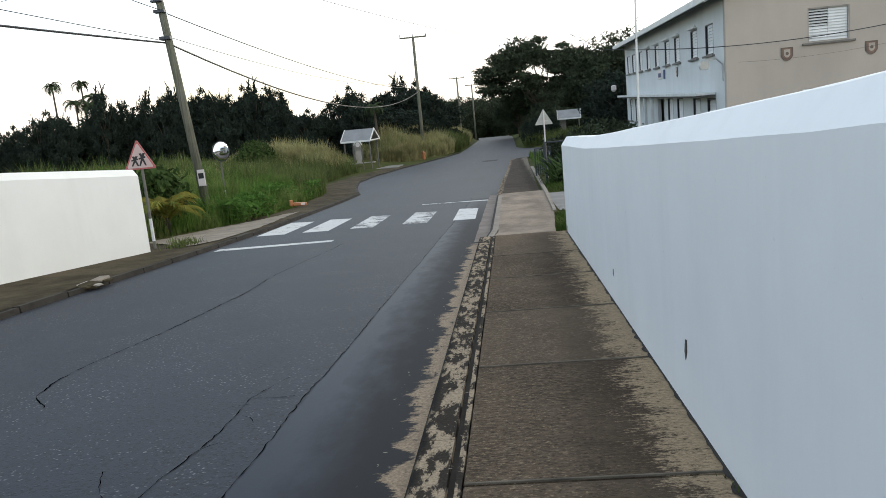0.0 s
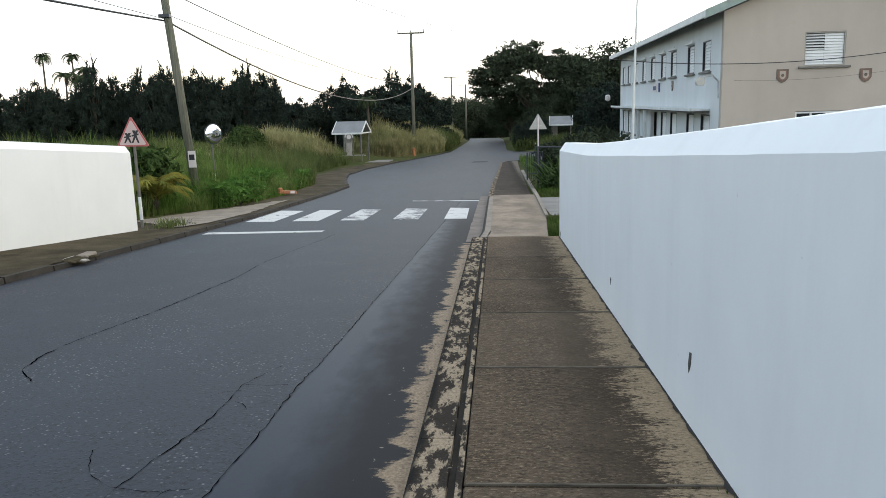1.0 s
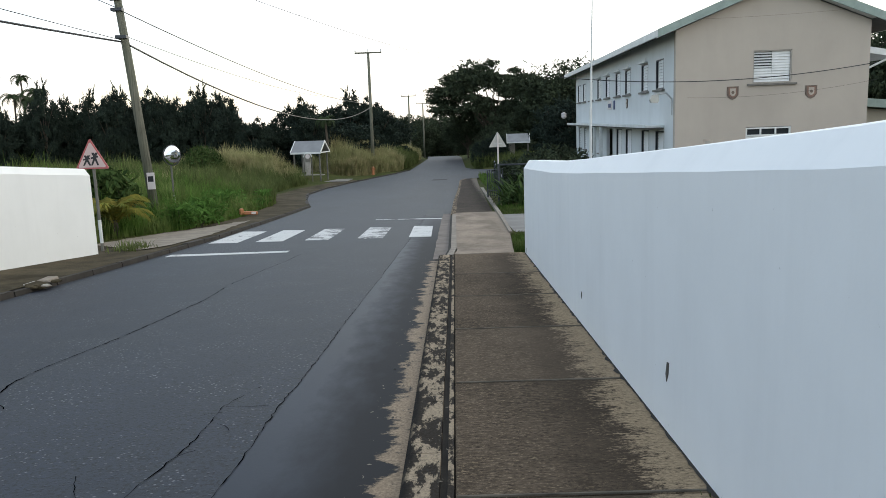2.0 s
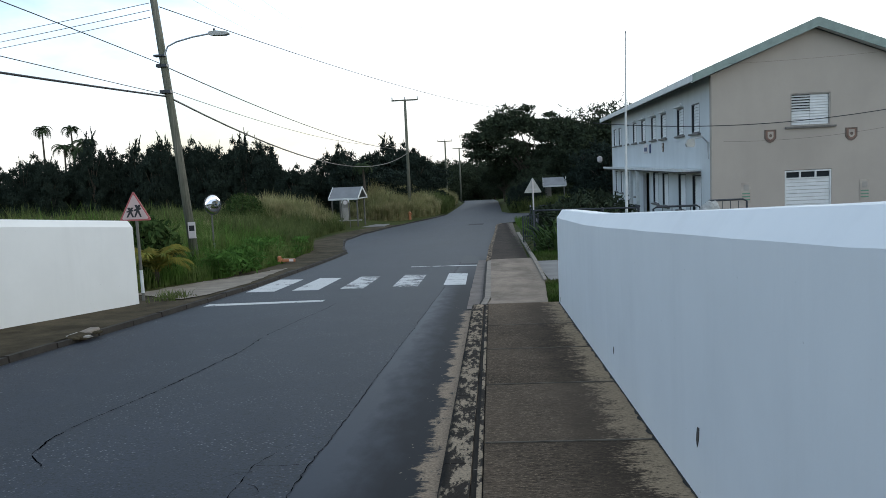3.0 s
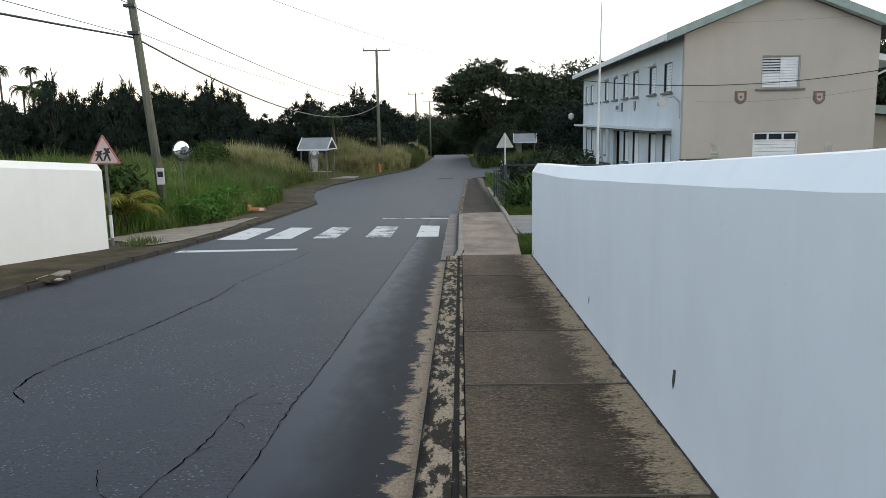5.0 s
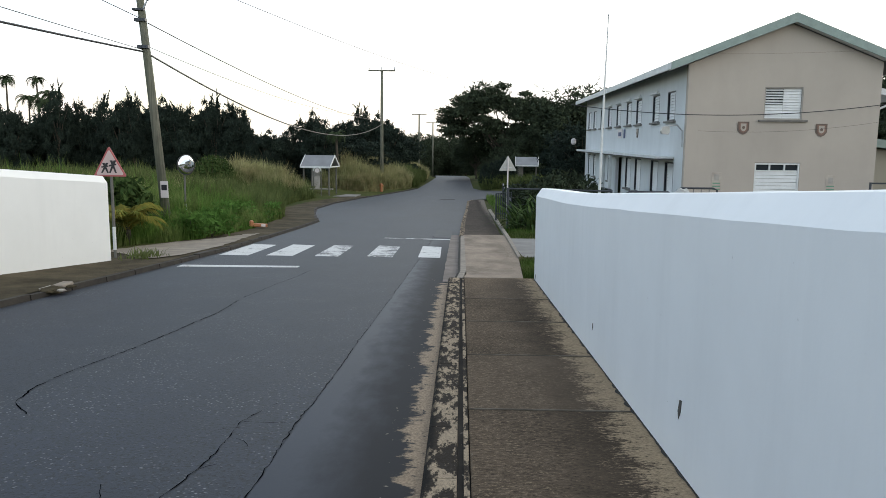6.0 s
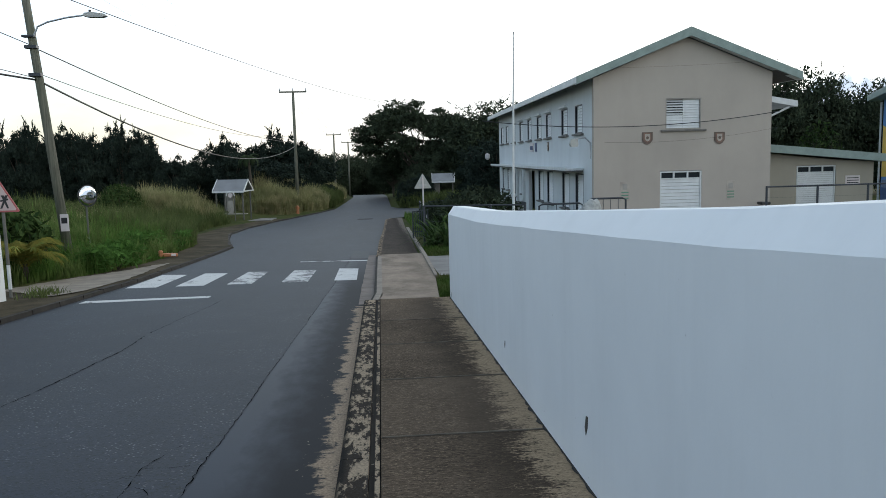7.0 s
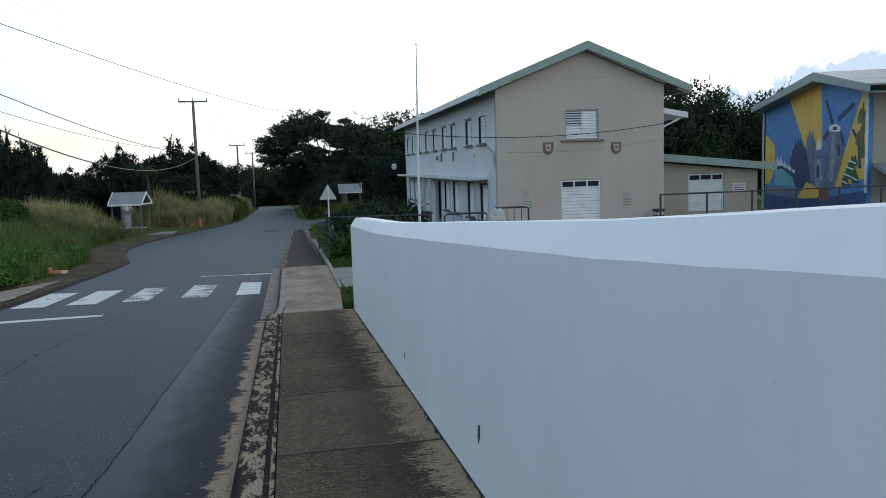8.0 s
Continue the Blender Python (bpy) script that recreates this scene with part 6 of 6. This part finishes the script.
def scatter(rng, n, y0, y1, near, far, clump=0.0):
    """Places beside the left kerb, from near to far metres behind it."""
    y = rng.uniform(y0, y1, n)
    k = rng.uniform(0, 1, n) ** 1.3
    x = np.array([road_l(float(v)) for v in y])
    nr = np.array([lerp(near, float(v)) for v in y])
    return np.column_stack([x - nr - k * (far - nr), y])


NEAR = [(14, 1.6), (15.5, 2.0), (16, 2.5), (18, 2.2), (20, 1.5), (22, 1.3), (25, 1.25), (30, 1.7), (34, 1.5), (44, 2.2), (57, 2.6), (58, 5.2), (64, 5.4), (65, 1.6), (70, 1.0), (90, 0.8)]
rng = np.random.default_rng(5)
xy = scatter(rng, 26000, 15.2, 34, NEAR, 9)
hh = 0.35 + 0.55 * np.clip((np.array([road_l(float(v)) for v in xy[:, 1]]) - xy[:, 0] - 1.0) / 2.5, 0, 1)
tuft = np.array([0.85 + 1.1 * noise.noise((float(p[0]) * 1.4, float(p[1]) * 1.4, 5)) for p in xy]).clip(0.35, 1.5)
blades("tall_green_grass", xy, hh * tuft * rng.uniform(0.6, 1.2, len(xy)), 0.014, 0.45, GRASS_GREEN, "thick unmown green grass on the verge", 1)
xy = scatter(rng, 30000, 30, 60, NEAR, 24)
tuft = np.array([0.9 + 1.2 * noise.noise((float(p[0]) * 0.6, float(p[1]) * 0.6, 9)) for p in xy]).clip(0.4, 1.7)
blades("tall_green_grass", xy, tuft * rng.uniform(0.5, 1.15, len(xy)), 0.022, 0.45, GRASS_OLIVE, "tall green grass covering the field", 2)
xy = scatter(rng, 26000, 16, 62, [(16, 6), (40, 7), (62, 7)], 40)
blades("field_grass", xy, rng.uniform(0.4, 0.95, len(xy)), 0.022, 0.5, GRASS_DRY, "yellowing seeding grass across the field", 3)
# banks of taller seeding grass
for k, (cx, cy, rx, ry, h, n) in enumerate(((-16.2, 57, 4.6, 3, 2.6, 12000), (-17.6, 54.5, 2.0, 1.8, 2.1, 6000), (-10.4, 71, 3.2, 4, 3.2, 12000), (-8.0, 80, 2.7, 7, 3.1, 12000), (-6.6, 98, 2.0, 12, 2.4, 7000), (-6.1, 86, 1.3, 6, 2.4, 6000), (-7.4, 112, 2.6, 12, 2.6, 8000), (-27, 60, 8, 4, 1.5, 8000))):
    a, r = rng.uniform(0, math.tau, n), np.sqrt(rng.uniform(0, 1, n))
    xy = np.column_stack([cx + rx * r * np.cos(a), cy + ry * r * np.sin(a)])
    lump = np.array([0.75 + 0.5 * noise.noise((float(p[0]) * 0.7, float(p[1]) * 0.7, 2)) for p in xy])
    blades("seeding_grass_bank", xy, h * (1 - 0.45 * r**2) * lump * rng.uniform(0.7, 1.15, n), 0.026, 0.4, GRASS_DRY if k in (0, 2, 3, 6, 8) else GRASS_OLIVE, "bank of tall pale seeding grass", 30 + k)
# short grass by the wall end and along the yard
n = 2600
xy = np.column_stack([rng.uniform(1.0, 1.5, n), rng.uniform(12.5, 15.7, n)])
xy = xy[xy[:, 0] > 1.0 + 0.055 * (xy[:, 1] - 12.4)]
blades("short_grass", xy, rng.uniform(0.05, 0.15, len(xy)), 0.008, 0.5, GRASS_SHORT, "short bright grass by the end of the wall", 40)
n = 9000
xy = np.column_stack([rng.uniform(1.4, 8, n), rng.uniform(22, 26, n)])
blades("short_grass", xy, rng.uniform(0.05, 0.16, n), 0.010, 0.5, GRASS_SHORT, "short green lawn beside the driveway", 41)
n = 12000
xy = np.column_stack([rng.uniform(1.9, 9, n), rng.uniform(33, 60, n)])
blades("yard_grass", xy, rng.uniform(0.2, 0.6, n), 0.018, 0.5, GRASS_GREEN, "rough green grass beside the school", 42)
n = 9000
xy = np.column_stack([rng.uniform(2.0, 12, n), rng.uniform(77, 92, n)])
blades("yard_grass", xy, rng.uniform(0.5, 1.6, n), 0.03, 0.5, GRASS_OLIVE, "dull rough grass past the side road", 43)
n = 190
a = rng.normal(size=(n, 2)) * np.array([0.16, 0.22])
blades("weed_tuft", np.array([-6.55, 15.1]) + a, rng.uniform(0.08, 0.26, n), 0.012, 0.7, GRASS_OLIVE, "green weeds at the end of the white wall", 44)


def strappy_shrub(x, y, h, n, mat, seed, label, width=0.05):
    """A rosette of long bent leaves from one root."""
    rng = np.random.default_rng(seed)
    t = thing("strappy_shrub", pose(x, y, fz(x, y)), label, "shrub", "strappy shrubs")
    vs = []
    for k in range(n):
        a, e = rng.uniform(0, math.tau), rng.uniform(0.5, 1.45)
        l = h * rng.uniform(0.7, 1.25)
        p = np.array([rng.normal() * 0.1, rng.normal() * 0.1, 0.0])
        w = np.array([-math.sin(a), math.cos(a), 0]) * width
        for i in range(5):
            d = np.array([math.cos(a) * math.cos(e), math.sin(a) * math.cos(e), math.sin(e)])
            q = p + d * l / 5
            f0, f1 = 1 - (i / 5) ** 2, 1 - ((i + 1) / 5) ** 2
            vs += [[p - w * f0, p + w * f0, q + w * f1, q - w * f1]]
            p, e = q, e - 0.28
    quads_mesh("leaves", np.array(vs).reshape(-1, 3), len(vs), mat, t)
    bm = bmesh.new()
    tube(bm, [(0, 0, -0.1), (0, 0, 0.15)], [0.09, 0.05], 6)
    part("root_crown", bm, BARK, t)
    return t


for k, (x, y, h) in enumerate(((1.85, 26.3, 1.3), (2.35, 25.6, 1.35), (2.9, 26.2, 1.5), (2.2, 28.0, 1.6), (3.0, 28.5, 1.7), (3.6, 27.5, 1.6), (4.2, 28.4, 1.6), (2.6, 31, 1.8), (3.5, 32, 1.9), (4.4, 31.5, 1.9))):
    strappy_shrub(x, y, h, 34, LEAF_SHRUB, 60 + k, "dark green strap-leaved shrub by the fence", 0.055)
for k, (x, y, h, mat) in enumerate(((-8.9, 19.0, 1.2, LEAF_SHRUB), (-9.3, 20.0, 1.2, LEAF_SHRUB))):
    strappy_shrub(x, y, h, 46, mat, 80 + k, "green leafy shrub beside the pole", 0.07)


def leafy_bush(x, y, r, h, seed, mat, label):
    rng = np.random.default_rng(seed)
    t = thing("leafy_bush", pose(x, y, fz(x, y)), label, "bush", "leafy bushes")
    n = 1500
    c = rng.normal(size=(n, 3))
    c = c / np.linalg.norm(c, axis=1)[:, None] * rng.uniform(0.35, 1, (n, 1)) ** 0.5 * np.array([r, r, h / 2]) + np.array([0, 0, h / 2])
    v = leaf_quads(rng, c + rng.normal(size=(n, 3)) * 0.08, 0.085, 1.5)
    quads_mesh("leaves", v.reshape(-1, 3), n, mat, t)
    bm = bmesh.new()
    for k in range(5):
        a = math.tau * k / 5
        tube(bm, [(0, 0, -0.1), (math.cos(a) * r * 0.3, math.sin(a) * r * 0.3, h * 0.4), (math.cos(a) * r * 0.6, math.sin(a) * r * 0.6, h * 0.8)], [0.04, 0.025, 0.01], 5)
    part("stems", bm, BARK, t)
    return t


for k, (x, y, r, h) in enumerate(((-8.75, 19.3, 0.6, 1.45), (-9.5, 20.5, 0.6, 1.5), (-9.6, 19.0, 0.7, 1.2))):
    leafy_bush(x, y, r, h, 90 + k, LEAF_SHRUB, "leafy green bush beside the utility pole")
for k, (x, y, r, h) in enumerate(((3.4, 30.5, 1.0, 1.9), (4.4, 33.5, 1.2, 2.2), (2.7, 35.0, 0.9, 1.6), (5.6, 36, 1.2, 1.9))):
    leafy_bush(x, y, r, h, 96 + k, LEAF_BIG, "dark green bush beside the yard fence")
leafy_bush(-17.4, 53.0, 1.4, 2.2, 121, LEAF_SHRUB, "round dark bush among the seeding grass")
leafy_bush(26.4, 44, 1.4, 5.6, 120, LEAF_SHRUB, "pale green bushy tree behind the low wing")


def broad_weed(x, y, r, h, seed):
    """A low clump of broad soft leaves."""
    rng = np.random.default_rng(seed)
    t = thing("weed_clump", pose(x, y, fz(x, y)), "low clump of bright broad-leaved weeds on the verge", "weed", "verge weeds")
    n = 260
    c = rng.normal(size=(n, 3)) * np.array([r * 0.5, r * 0.5, 0]) + np.column_stack([np.zeros((n, 2)), h * rng.uniform(0.1, 1, n) ** 0.8])
    v = leaf_quads(rng, c, 0.06, 1.6)
    quads_mesh("leaves", v.reshape(-1, 3), n, WEED, t)
    bm = bmesh.new()
    for k in range(4):
        a = math.tau * k / 4
        tube(bm, [(0, 0, -0.05), (math.cos(a) * r * 0.4, math.sin(a) * r * 0.4, h * 0.8)], [0.012, 0.005], 5)
    part("stems", bm, BARK, t)


rr = random.Random(31)
for k in range(22):
    y = rr.uniform(20, 31)
    broad_weed(road_l(y) - lerp(NEAR, y) - rr.uniform(0.0, 1.6), y, rr.uniform(0.3, 0.6), rr.uniform(0.3, 0.75), 200 + k)
for k, y in enumerate((2.95, 3.05, 12.25, -0.3)):
    n = 14
    rng = np.random.default_rng(300 + k)
    blades("wall_foot_weed", np.column_stack([1.15 + rng.normal(size=n) * 0.012, y + rng.normal(size=n) * 0.03]), rng.uniform(0.03, 0.09, n), 0.004, 0.5, GRASS_SHORT, "tiny weed growing at the foot of the wall", 310 + k)
# dry leaves and grit on the gutter side of the slabs
rng = np.random.default_rng(77)
n = 260
c = np.column_stack([rng.uniform(-0.55, 0.02, n), rng.uniform(1.0, 13, n), np.zeros(n)])
c[:, 2] = [gz(float(v)) + (0.004 if x > -0.24 else -0.097) for x, v in c[:, :2]]
v = leaf_quads(rng, c, 0.010, 1.2) * np.array([1, 1, 1])
v[:, :, 2] = c[:, None, 2] + (v[:, :, 2] - c[:, None, 2]) * 0.25
tagged(quads_mesh("gutter_litter", v.reshape(-1, 3), n, SAND), "scattered pale grit and leaf bits along the gutter", "litter", "", "stuff")
